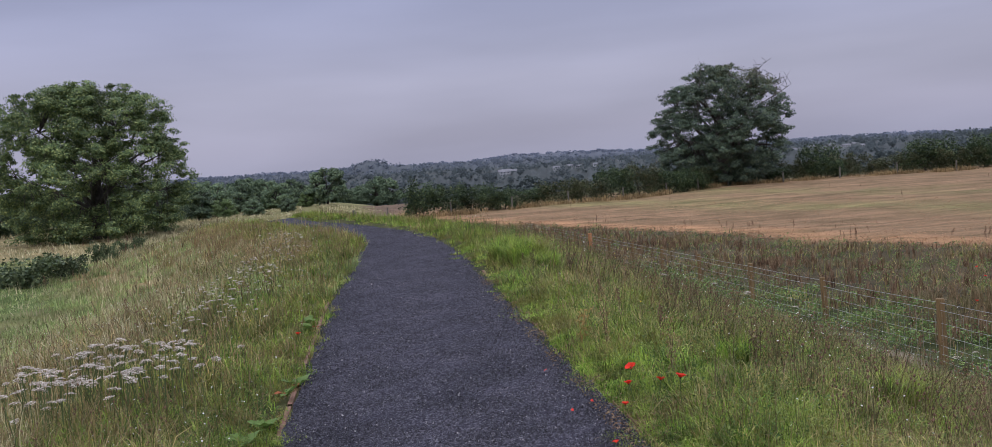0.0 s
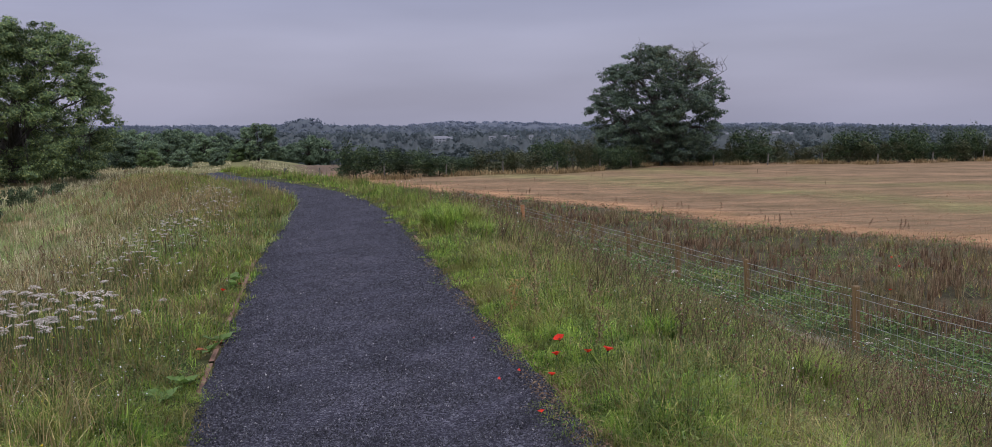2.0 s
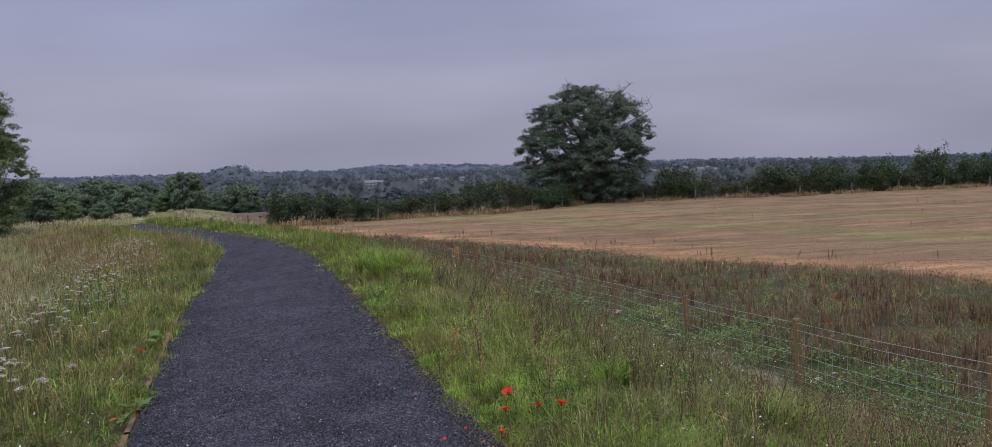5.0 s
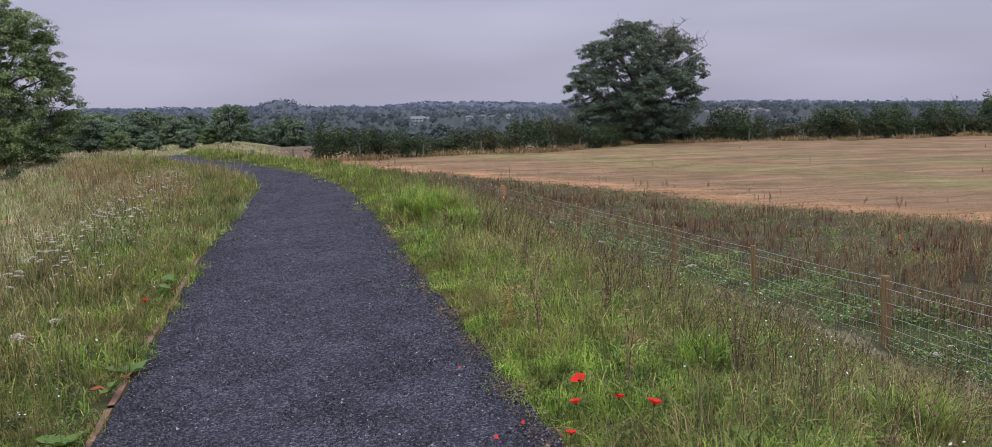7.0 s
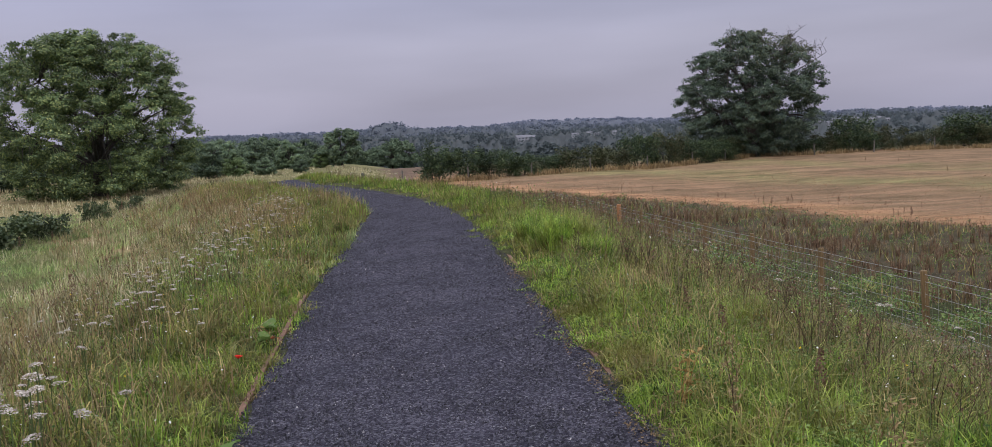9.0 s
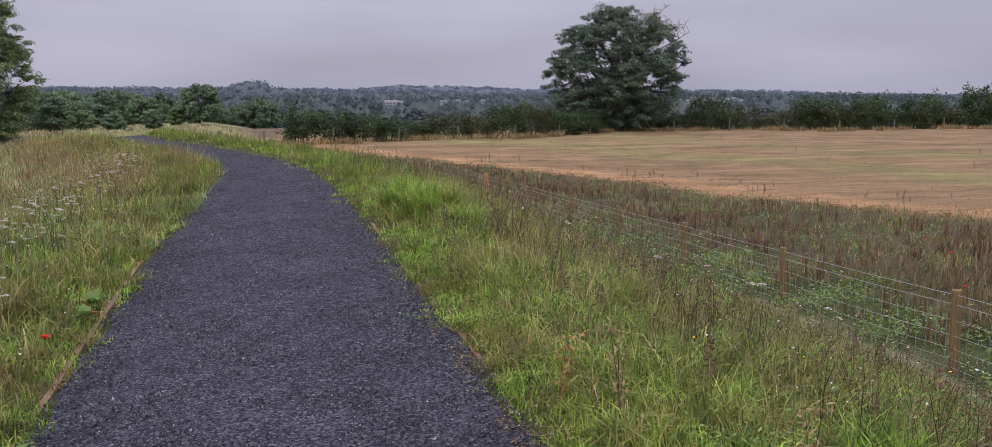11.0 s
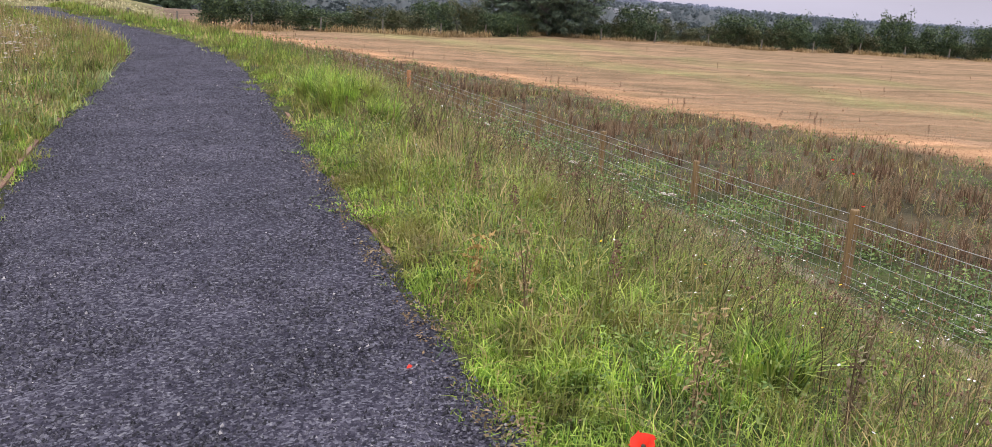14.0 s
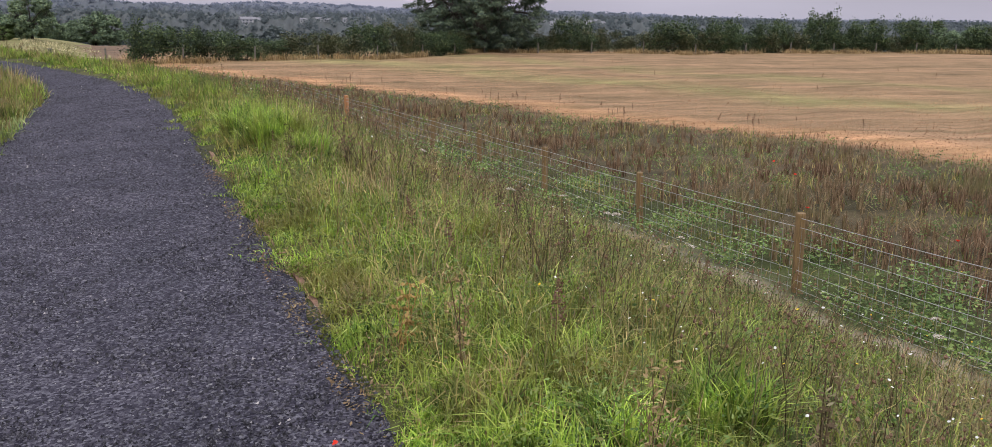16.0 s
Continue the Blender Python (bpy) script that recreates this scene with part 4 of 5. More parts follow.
def build_fence():
    fence = tagged(new("wire_fence"), "post and wire stock fence with sheep netting below the embankment", "fence")
    rng = np.random.default_rng(31)
    posts = [11.94 + 3.28 * k for k in range(-4, 8)] + [34.9 + 3.28 * k for k in range(1, 8)]
    meshes = [post_mesh("post", 0.056, 0.97, M_POST), post_mesh("post", 0.05, 0.97, M_POST)]
    strain = post_mesh("strainer_post", 0.085, 1.28, M_POST_NEW)
    for k, y in enumerate(posts):
        big = k == 11
        x = float(fence_x(y))
        z = float(fence_top(y)) - (1.22 if big else 0.95)
        m = pose(x, y, z, rng.normal(0, 1.4), rng.normal(0, 1.4), rng.uniform(0, 360))
        part("strainer_post" if big else "post", strain if big else meshes[k % 2], fence, "stout fresh orange-brown strainer post" if big else "", m)
    ys = np.arange(posts[0], posts[-1], 0.82)
    for k, drop in enumerate((0.03, 0.13, 0.30, 0.46, 0.60, 0.71, 0.80, 0.87)):
        sag = 0.012 * np.abs(np.sin((ys - posts[0]) / 3.28 * np.pi)) * (1 + 0.4 * k)
        p = np.stack([fence_x(ys) - 0.05, ys, fence_top(ys) - drop - sag], 1)
        part("wire", tri_mesh("wire", *tube(p, 0.0038 if k < 2 else 0.0032, 4, False), M_WIRE), fence)
    sy = np.arange(posts[0], posts[-1], 0.15)
    top = np.stack([fence_x(sy) - 0.05, sy, fence_top(sy) - 0.15], 1)
    v = np.concatenate([np.stack([top + [0, d * 0.002, 0], top + [0, d * 0.002, -0.72]], 1) for d in (-1, 1)], 1).reshape(-1, 3)
    v = np.concatenate([v, v + np.array([0.002, 0, 0])])
    k = np.arange(len(sy))[:, None, None] * 4
    t1 = (np.array([[0, 1, 3], [0, 3, 2]])[None] + k).reshape(-1, 3)
    stay = part("netting", tri_mesh("netting", v, np.concatenate([t1, t1 + len(sy) * 4]), M_WIRE), fence, "galvanised upright netting wires")
    tagged(stay, kind="stuff")


def far_fence(points, step, h, group):
    thing = tagged(new("field_fence"), "old low post and wire fence along the field edge", "fence", group)
    pts = np.array(points, float)
    run = np.r_[0, np.cumsum(np.hypot(*np.diff(pts, axis=0).T))]
    d = np.arange(0, run[-1], step)
    x, y = np.interp(d, run, pts[:, 0]), np.interp(d, run, pts[:, 1])
    z = land(x, y)
    me = post_mesh("post", 0.065, h, M_POST_OLD)
    rng = np.random.default_rng(int(abs(points[0][0]) * 10))
    for a, b, c in zip(x, y, z):
        part("post", me, thing, at=pose(a, b, c, rng.normal(0, 2), rng.normal(0, 2), rng.uniform(0, 90)))
    for f in (0.95, 0.6, 0.3):
        part("wire", tri_mesh("wire", *tube(np.stack([x, y, z + h * f], 1), 0.002, 4, False), M_SEED), thing)


# ---------------------------------------------------------------- trees and shrubs
def limb_points(a, b, rng, bend=0.12, n=6, lift=0.15):
    t = np.linspace(0, 1, n)[:, None]
    a, b = np.asarray(a, float), np.asarray(b, float)
    d = np.linalg.norm(b - a)
    side = rng.normal(0, bend * d, 3)
    return a + (b - a) * t + np.sin(t * np.pi) * (side * 0.5 + np.array([0, 0, lift * d * 0.4]))


def tree_meshes(seed, height, width, crown_low, clumps, per, size, leaf_mat, trunk_r, clump_r, mid_at, lobes):
    """Distant tree: trunk with limbs, and a crown of leaf clumps gathered in rounded boughs; returns meshes by part name."""
    rng = np.random.default_rng(seed)
    puff = clump_r * width
    top, low, wide_all = height - puff * 0.55, crown_low + puff * 0.3, width - puff * 1.5
    mid = low + (top - low) * mid_at
    lobe_r = wide_all * 0.155
    bough = []
    for k in range(lobes):
        z = 1 - 1.93 * (k + 0.5) / lobes
        a = k * 2.39996 + rng.uniform(-0.35, 0.35)
        out, size_k = rng.uniform(0.9, 0.99), rng.uniform(0.8, 1.1)
        flat = math.sqrt(1 - z * z)
        rise = (top - mid - lobe_r) if z > 0 else (mid - low - lobe_r * 0.6)
        bough.append((np.array([math.cos(a) * flat * (wide_all / 2 - lobe_r) * out, math.sin(a) * flat * (wide_all / 2 - lobe_r) * out, mid + z * rise * out]), lobe_r * size_k))
    centres = []
    while len(centres) < clumps:
        c, r = bough[rng.integers(0, lobes)]
        d = rng.normal(size=3)
        d[2] = d[2] * 0.8 + 0.25
        d /= np.linalg.norm(d)
        centres.append(c + d * r * rng.uniform(0.55, 1.0) * np.array([1, 1, 0.85]))
    centres = np.array(centres)
    wood = [tube(np.stack([0.15 * np.sin(np.linspace(0, 2, 6) + seed), 0.1 * np.cos(np.linspace(0, 2, 6)), np.linspace(-0.4, mid, 6)], 1), trunk_r * np.array([1.35, 1.05, 0.9, 0.78, 0.62, 0.45]), 9)]
    joints = []
    for k in range(11):
        a = 2 * np.pi * k / 11 + rng.uniform(-0.3, 0.3)
        e = np.array([math.cos(a) * width * 0.27, math.sin(a) * width * 0.27, rng.uniform(crown_low + (height - crown_low) * 0.35, height * 0.8)])
        q = limb_points((0, 0, rng.uniform(0.35, 0.95) * mid), e, rng, 0.1)
        wood.append(tube(q, np.linspace(trunk_r * 0.5, trunk_r * 0.18, 6), 6))
        joints += [q[3], q[4], q[5]]
    joints = np.array(joints)
    for c in centres[:: max(1, clumps // 90)]:
        near = int(np.argmin(((joints - c) ** 2).sum(1) + rng.uniform(0, 2, len(joints))))
        wood.append(tube(limb_points(joints[near], c, rng, 0.1, 5), np.linspace(trunk_r * 0.17, trunk_r * 0.04, 5), 4))
    hold = np.repeat(np.arange(clumps), per)
    g = rng.normal(size=(len(hold), 3))
    g /= np.linalg.norm(g, axis=1)[:, None]
    g *= (rng.uniform(0.25, 1.0, len(hold)) ** 0.6 * (puff * rng.uniform(0.6, 1.25, clumps))[hold])[:, None]
    g[:, 2] *= 0.62
    pos = centres[hold] + g
    keep = pos[:, 2] > 0.05
    return {"trunk": tri_mesh("trunk", *joined(*wood), M_BARK, True),
            "crown": tri_mesh("crown", *facing_leaves(rng, pos[keep], g[keep], rng.uniform(0.7, 1.35, int(keep.sum())) * size, 0.7), leaf_mat)}


def crown_tree(seed, height, profile, boughs, sprays, per, bough_r, puff, size, leaf_mat, trunk_r, fork, holes, thin_mat=None, thin=None, twigs=0):
    """Big open-grown tree. profile: (height share, radius) of the crown; leaf sprays sit on the ends of branching limbs, with gaps between the boughs."""
    rng = np.random.default_rng(seed)
    ph, pr = np.array([p[0] for p in profile]) * height, np.array([p[1] for p in profile])

    def lumps(d, z):
        a = np.arctan2(d[:, 1], d[:, 0])
        return 1 + 0.035 * np.sin(3 * a + z * 0.55 + seed) + 0.05 * np.sin(7 * a - z * 1.1 + seed * 2) + 0.035 * np.sin(11 * a + z * 2.1)

    n = boughs * 7
    z = rng.uniform(ph[0], ph[-1], n)
    z = z[rng.uniform(0, 1, n) < np.interp(z, ph, pr) / pr.max() + 0.12]
    a = rng.uniform(0, 2 * np.pi, len(z))
    d = np.stack([np.cos(a), np.sin(a)], 1)
    depth = np.where(rng.uniform(size=len(z)) < 0.62, rng.uniform(0.86, 1.0, len(z)), rng.uniform(0.15, 0.86, len(z)))
    rad = np.maximum(np.interp(z, ph, pr) * lumps(d, z) - bough_r - puff * 0.5, 0.1) * depth
    c = np.stack([d[:, 0] * rad, d[:, 1] * rad, np.minimum(z, height - bough_r * 0.7)], 1)
    q = c / (height * 0.085)
    open_air = np.sin(q[:, 0] * 1.3 + 2 * np.sin(q[:, 2] * 0.7 + seed)) + np.sin(q[:, 2] * 1.7 + 1.5 * np.sin(q[:, 0] * 0.8)) + 0.5 * np.sin(q[:, 1] * 1.1 + q[:, 0])
    high = np.clip((z / height - 0.25) / 0.3, 0, 1)
    c = c[open_air < 2.2 - holes * high]
    keep_apart = []
    for p in c:
        if len(keep_apart) < boughs and all(((p - o) ** 2).sum() > (bough_r * 0.62) ** 2 for o in keep_apart):
            keep_apart.append(p)
    bough = np.array(keep_apart)
    of = np.repeat(np.arange(len(bough)), sprays)
    d = rng.normal(size=(len(of), 3))
    d[:, 2] = d[:, 2] * 0.8 + 0.3
    d /= np.linalg.norm(d, axis=1)[:, None]
    c = bough[of] + d * (bough_r * rng.uniform(0.7, 1.2, len(bough))[of] * rng.uniform(0.6, 1.0, len(of)))[:, None] * np.array([1, 1, 0.75])
    clumps = len(c)
    wood = [tube(np.stack([0.25 * np.sin(np.linspace(0, 2, 7) + seed), 0.15 * np.cos(np.linspace(0, 2, 7)), np.linspace(-0.4, height * 0.62, 7)], 1), trunk_r * np.array([1.5, 1.08, 0.95, 0.82, 0.62, 0.42, 0.2]), 10)]
    limbs, joints, owner = [], [], []
    count = 13
    for k in range(count):
        a = 2 * np.pi * k / count * 2.39 + rng.uniform(-0.3, 0.3)
        up = 0.3 + 0.62 * (k + 0.5) / count
        reach = float(np.interp(up * height, ph, pr)) * 0.66
        e = np.array([math.cos(a) * reach, math.sin(a) * reach, up * height * 0.93])
        w = limb_points((0, 0, fork * height + rng.uniform(0, 0.25) * height * up), e, rng, 0.1, 7, 0.2)
        limbs.append([tube(w, np.linspace(trunk_r * 0.30, trunk_r * 0.08, 7), 6)])
        joints += list(w[3:])
        owner += [k] * 4
    joints = np.array(joints)
    for p in c[:: max(1, clumps // 260)]:
        near = int(np.argmin(((joints - p) ** 2).sum(1)))
        limbs[owner[near]].append(tube(limb_points(joints[near], p, rng, 0.08, 5), np.linspace(trunk_r * 0.075, trunk_r * 0.02, 5), 4))
    hold = np.repeat(np.arange(clumps), per)
    g = rng.normal(size=(len(hold), 3))
    g /= np.linalg.norm(g, axis=1)[:, None]
    g *= (rng.uniform(0.1, 1.0, len(hold)) ** 0.55 * (puff * rng.uniform(0.6, 1.3, clumps))[hold])[:, None]
    g[:, 2] *= 0.5
    pos = c[hold] + g
    keep = pos[:, 2] > 0.05
    sparse = np.zeros(len(pos), bool)
    if thin is not None:
        sparse = thin(pos / height) > rng.uniform(0, 1, len(pos)) * 0.6
        keep &= ~(sparse & (rng.uniform(size=len(pos)) < 0.62))
    out = {"trunk": tri_mesh("trunk", *joined(*wood), M_BARK, True), "branch": [tri_mesh("branch", *joined(*some), M_BARK, True) for some in limbs]}
    for name, pick, mat in (("crown", keep & ~sparse, leaf_mat), ("thin_crown", keep & sparse, thin_mat)):
        if pick.any():
            out[name] = tri_mesh(name, *facing_leaves(rng, pos[pick], g[pick] + (d * bough_r * 0.5)[hold][pick], rng.uniform(0.7, 1.35, int(pick.sum())) * size, 0.62), mat)
    out["bare_twig"] = []
    for k in range(twigs):
        a = rng.normal(0.55, 0.9) - 0.2
        zz = height * rng.uniform(0.72, 0.93)
        r0 = float(np.interp(zz, ph, pr))
        e0 = np.array([math.cos(a) * r0 * 0.6, math.sin(a) * r0 * 0.6, zz - 1.0])
        e1 = np.array([math.cos(a) * r0 * 1.04, math.sin(a) * r0 * 1.04, zz + rng.uniform(0.3, 1.1)])
        w = limb_points(e0, e1, rng, 0.12, 6)
        bare = [tube(w, np.linspace(0.06, 0.014, 6), 4)]
        for i in range(9):
            s0 = w[rng.integers(1, 6)]
            bare.append(tube(limb_points(s0, s0 + rng.normal(0, 0.55, 3) + [0, 0, 0.5], rng, 0.15, 3), np.linspace(0.025, 0.009, 3), 3))
        out["bare_twig"].append(tri_mesh("bare_twig", *joined(*bare), M_TWIG))
    return out


def plant_tree(name, meshes, x, y, label, category, group="", turn=0.0, scale=(1, 1, 1), sink=0.0, part_labels=None):
    holder = tagged(new(name), label, category, group)
    holder.matrix_basis = pose(x, y, float(land(x, y)) - sink, 0, 0, turn) @ Matrix.Diagonal((*scale, 1))
    for k, some in meshes.items():
        for me in some if isinstance(some, list) else [some]:
            part(k, me, holder, (part_labels or {}).get(k, ""))
    return holder


def shrub_meshes(seed, height, width, depth, n, size, mat, stems=7, ragged=0.25, clumps=46):
    """Rounded bush of overlapping leaf clumps, with a few sprays standing out of its top."""
    rng = np.random.default_rng(seed)
    d = rng.normal(size=(clumps, 3))
    d /= np.linalg.norm(d, axis=1)[:, None]
    d[:, 2] = rng.uniform(-0.62, 0.95, clumps)
    d *= rng.uniform(0.35, 0.82, clumps)[:, None] ** 0.6
    c = np.stack([d[:, 0] * width * 0.42, d[:, 1] * depth * 0.42, height * (0.32 + 0.5 * d[:, 2])], 1)
    puff = rng.uniform(0.55, 1.25, clumps) * 0.17 * (width + height) * 0.5
    spray = rng.uniform(size=clumps) < ragged * 0.5
    pick = rng.integers(0, clumps, n)
    g = rng.normal(size=(n, 3))
    g /= np.linalg.norm(g, axis=1)[:, None]
    g *= (rng.uniform(0.05, 1.0, n) ** 0.5 * puff[pick])[:, None]
    g[:, 2] *= np.where(spray[pick], 1.25, 0.75)
    g[:, :2] *= np.where(spray[pick], 0.6, 1.0)[:, None]
    p = c[pick] + g
    p[:, 2] *= height / np.percentile(p[:, 2], 98)
    p[:, 0] *= width / 2 / np.percentile(np.abs(p[:, 0]), 98)
    p = p[p[:, 2] > 0.02]
    wood = []
    for k in range(stems):
        e = p[rng.integers(len(p))] * np.array([0.8, 0.8, 0.85])
        wood.append(tube(limb_points((e[0] * 0.25, e[1] * 0.25, -0.1), e, rng, 0.08, 5), np.linspace(0.05, 0.012, 5) * height / 3, 4))
    return {"stem": tri_mesh("stem", *joined(*wood), M_BARK, True), "foliage": tri_mesh("foliage", *leaves(rng, p, rng.uniform(0.6, 1.4, len(p)) * size, 0.15, 0.75), mat)}


def polar(az, d):
    return 0.1 + d * math.sin(radians(az)), 0.3 + d * math.cos(radians(az))


def build_trees():
    ash = crown_tree(6, 9.75, ((0.0, 5.2), (0.12, 6.0), (0.36, 6.6), (0.56, 6.4), (0.8, 5.5), (0.93, 4.6), (1.0, 3.2)), 400, 7, 70, 0.72, 0.44, 0.13, M_LEAF_LIGHT, 0.42, 0.12, 0.75)
    x, y = polar(-25.95, 62)
    plant_tree("ash_tree", ash, x, y, "broad full-leaved green ash tree at the meadow edge", "tree", turn=25)
    oak = crown_tree(9, 12.75, ((0.02, 4.0), (0.1, 6.0), (0.22, 7.3), (0.35, 7.9), (0.48, 8.1), (0.6, 7.6), (0.72, 6.9), (0.83, 5.9), (0.93, 4.7), (1.0, 3.2)), 380, 6, 62, 0.88, 0.54, 0.175, M_LEAF_DARK, 0.8, 0.14, 0.8,
                     M_OAK_THIN, lambda p: np.clip((p[:, 2] - 0.62) * 2.2, 0, 1) * np.clip(0.55 + p[:, 0] * 1.6, 0, 1), 16)
    x, y = polar(12.95, 96)
    plant_tree("oak_tree", oak, x, y, "old dark green oak with bare dead twigs in its crown", "tree", turn=0, part_labels={"bare_twig": "bare grey dead twig", "thin_crown": "thin olive-brown leaves high in the crown"})
    # hedge along the far side of the field
    kinds = [shrub_meshes(40 + k, 3.0, 4.8, 3.2, 5600, 0.15, M_HEDGE if k < 3 else M_HEDGE_B, 7, 0.16 + 0.03 * k) for k in range(5)]
    rng = np.random.default_rng(41)
    line = np.array([(-10.4, 75.5), (-1.2, 78.5), (12, 84), (22, 95), (46, 90), (86, 92), (120, 96)], float)
    run = np.r_[0, np.cumsum(np.hypot(*np.diff(line, axis=0).T))]
    d = 1.8
    while d < run[-1]:
        x, y = float(np.interp(d, run, line[:, 0])), float(np.interp(d, run, line[:, 1]))
        az = math.degrees(math.atan2(x, y))
        tall = float(np.interp(az, [-8, -3.0, -1.5, 0.5, 3, 8, 9.5, 16, 18, 20.5, 22, 24.5, 27, 29, 35, 45], [2.55, 2.6, 2.3, 1.5, 1.9, 2.9, 2.2, 1.6, 2.1, 2.0, 1.9, 2.0, 1.9, 2.0, 2.0, 2.0]))
        tall *= rng.uniform(0.72, 1.15)
        k = int(rng.integers(0, 5)) if az > 0 else int(rng.integers(0, 3))
        plant_tree("hedge_shrub", kinds[k], x, y + rng.uniform(-0.6, 0.6), "dense dark green hawthorn shrub in the field hedge" if k < 3 else "tangled olive bramble shrub in the field hedge", "shrub", "field hedge", rng.uniform(0, 360), (rng.uniform(0.8, 1.0), rng.uniform(0.8, 1.0), tall / 3.0), 0.1)
        d += rng.uniform(2.3, 3.0)
    # separate rounded bushes standing above the low brambles
    for az, wide, tall in ((18.4, 4.4, 3.5), (24.5, 5.4, 3.2), (27.4, 5.0, 3.3), (30.2, 4.6, 3.4), (33.0, 4.6, 4.2), (35.4, 5.0, 3.3), (38.2, 5.2, 3.6), (41.5, 5.4, 3.4)):
        y = float(np.interp(az, [18, 24, 30, 45], [95.4, 91.2, 90.2, 91.8]))
        x = y * math.tan(radians(az))
        plant_tree("hedge_shrub", kinds[int(rng.integers(0, 3))], x, y - 0.3, "dense rounded dark hawthorn bush standing out of the field hedge", "shrub", "field hedge", rng.uniform(-25, 25), (wide / 4.8, 1.1, tall / 3.0), 0.1)
    # loose shrubs in the meadow
    gorse = [shrub_meshes(60 + k, 1.25, 3.0, 2.2, 2600, 0.13, M_GORSE, 8, 0.3, 30) for k in range(2)]
    for az, dist, sc, k in ((-30.0, 31, (0.95, 0.85, 0.62), 0), (-27.8, 31.5, (0.55, 0.6, 0.52), 1), (-25.7, 38.5, (0.40, 0.42, 0.52), 1), (-24.2, 45, (0.42, 0.42, 0.42), 0)):
        plant_tree("gorse_bush", gorse[k], *polar(az, dist), "low grey-green gorse bush in the rough meadow", "shrub", "meadow bushes", az * 7, (sc[0], sc[1], sc[2] * 1.2), 0.05)
    # wood at the meadow's end
    kinds = [tree_meshes(70 + k, 8.0, 8.6, -0.4, 130, 135, 0.27, m, 0.2, 0.095, 0.36, 20) for k, m in enumerate((M_MIDWOOD, M_DARKWOOD, M_MIDWOOD, M_WILLOW))]
    # azimuth, distance, height of the top in degrees above eye level, kind
    spots = [(-33.0, 78, 1.6, 1), (-31.3, 84, 1.3, 0), (-29.8, 90, 1.2, 1), (-28.0, 92, 1.0, 2), (-22.3, 84, 0.75, 1), (-21.2, 92, 0.8, 2), (-20.3, 88, 0.55, 1), (-19.3, 98, 0.7, 0),
             (-18.7, 84, -0.35, 3), (-17.8, 110, 0.75, 1), (-17.0, 88, -0.5, 0), (-16.3, 116, 0.7, 2), (-15.5, 112, 0.55, 0), (-14.9, 92, -0.7, 1), (-14.3, 126, 0.5, 1), (-13.7, 104, -0.45, 3),
             (-12.4, 104, 1.15, 2), (-13.1, 124, 0.1, 1), (-11.5, 130, 0.0, 0), (-10.5, 138, -0.3, 1), (-9.3, 132, 0.25, 1), (-8.6, 134, 0.15, 2), (-17.2, 140, 0.8, 1), (-19.9, 130, 0.85, 2), (-21.6, 120, 0.85, 0),
             (-24.5, 96, 0.9, 1), (-26.5, 98, 0.9, 0), (-35, 80, 1.6, 2), (-37.5, 80, 1.7, 1), (-40, 84, 1.7, 0), (-44, 90, 1.7, 2)]
    names = ("mid-green broadleaf tree at the meadow's end, paled for haze", "dark green broadleaf tree in the distant wood", "rounded dull-green broadleaf tree in the distant wood", "pale yellow-green willow among darker trees")
    for az, dist, el, k in spots:
        x, y = polar(az, dist)
        sc = (1.5 + dist * math.tan(radians(el)) - float(land(x, y))) / 8.0
        plant_tree("woodland_tree", kinds[k], x, y, names[k], "tree", "meadow wood", az * 37, (sc * 1.2, sc * 1.2, sc * 1.04), 0.1)
    for az, dist, sc, k in ((38.6, 150, 0.62, 1), (39.9, 150, 0.72, 0), (41.3, 152, 0.7, 1), (42.9, 155, 0.66, 2), (44.5, 155, 0.7, 1)):
        plant_tree("field_tree", kinds[k], *polar(az, dist), "dark broadleaf tree beyond the field hedge", "tree", "trees beyond the field", az * 31, (sc, sc, sc), 0.1)


NEAR_AZ = [-70, -31, -22, -16, -10, -5, 0, 5, 10, 14, 19, 26, 33, 44, 60]
NEAR_EL = [0.1, 0.1, 0.1, 0.1, 0.05, -0.05, -0.15, -0.1, -0.1, -0.1, -0.1, -0.2, -0.3, -0.3, -0.2]
# azimuth, degrees above eye level, size
HOMES = [(-1.0, -0.50, 0.85), (-0.45, -0.46, 0.7), (-0.7, -0.36, 0.6), (2.4, -0.34, 0.5), (3.3, -0.30, 0.5), (3.9, -0.38, 0.55), (5.0, -0.32, 0.5), (6.3, -0.28, 0.5), (17.3, -0.36, 0.5), (17.8, -0.42, 0.5), (18.2, -0.3, 0.55),
         (18.7, -0.38, 0.5), (19.2, -0.30, 0.6), (19.6, -0.42, 0.5), (20.1, -0.34, 0.5), (20.6, -0.28, 0.5), (20.9, -0.4, 0.5), (-16.4, -0.1, 0.5), (-15.8, -0.12, 0.5)]


def on_ridge(az, el):
    """Distance and height of the near ridge's slope where it shows at this angle."""
    crest = 1.5 + 640 * math.tan(radians(float(np.interp(az, NEAR_AZ, NEAR_EL))))
    for up in np.linspace(0.05, 0.98, 94):
        d, z = 640 - 115.2 * (1 - up), -10 + (crest + 10) * math.sin(up * math.pi / 2) ** 0.8
        if z > 1.5 + d * math.tan(radians(el)):
            break
    return float(d), float(z)


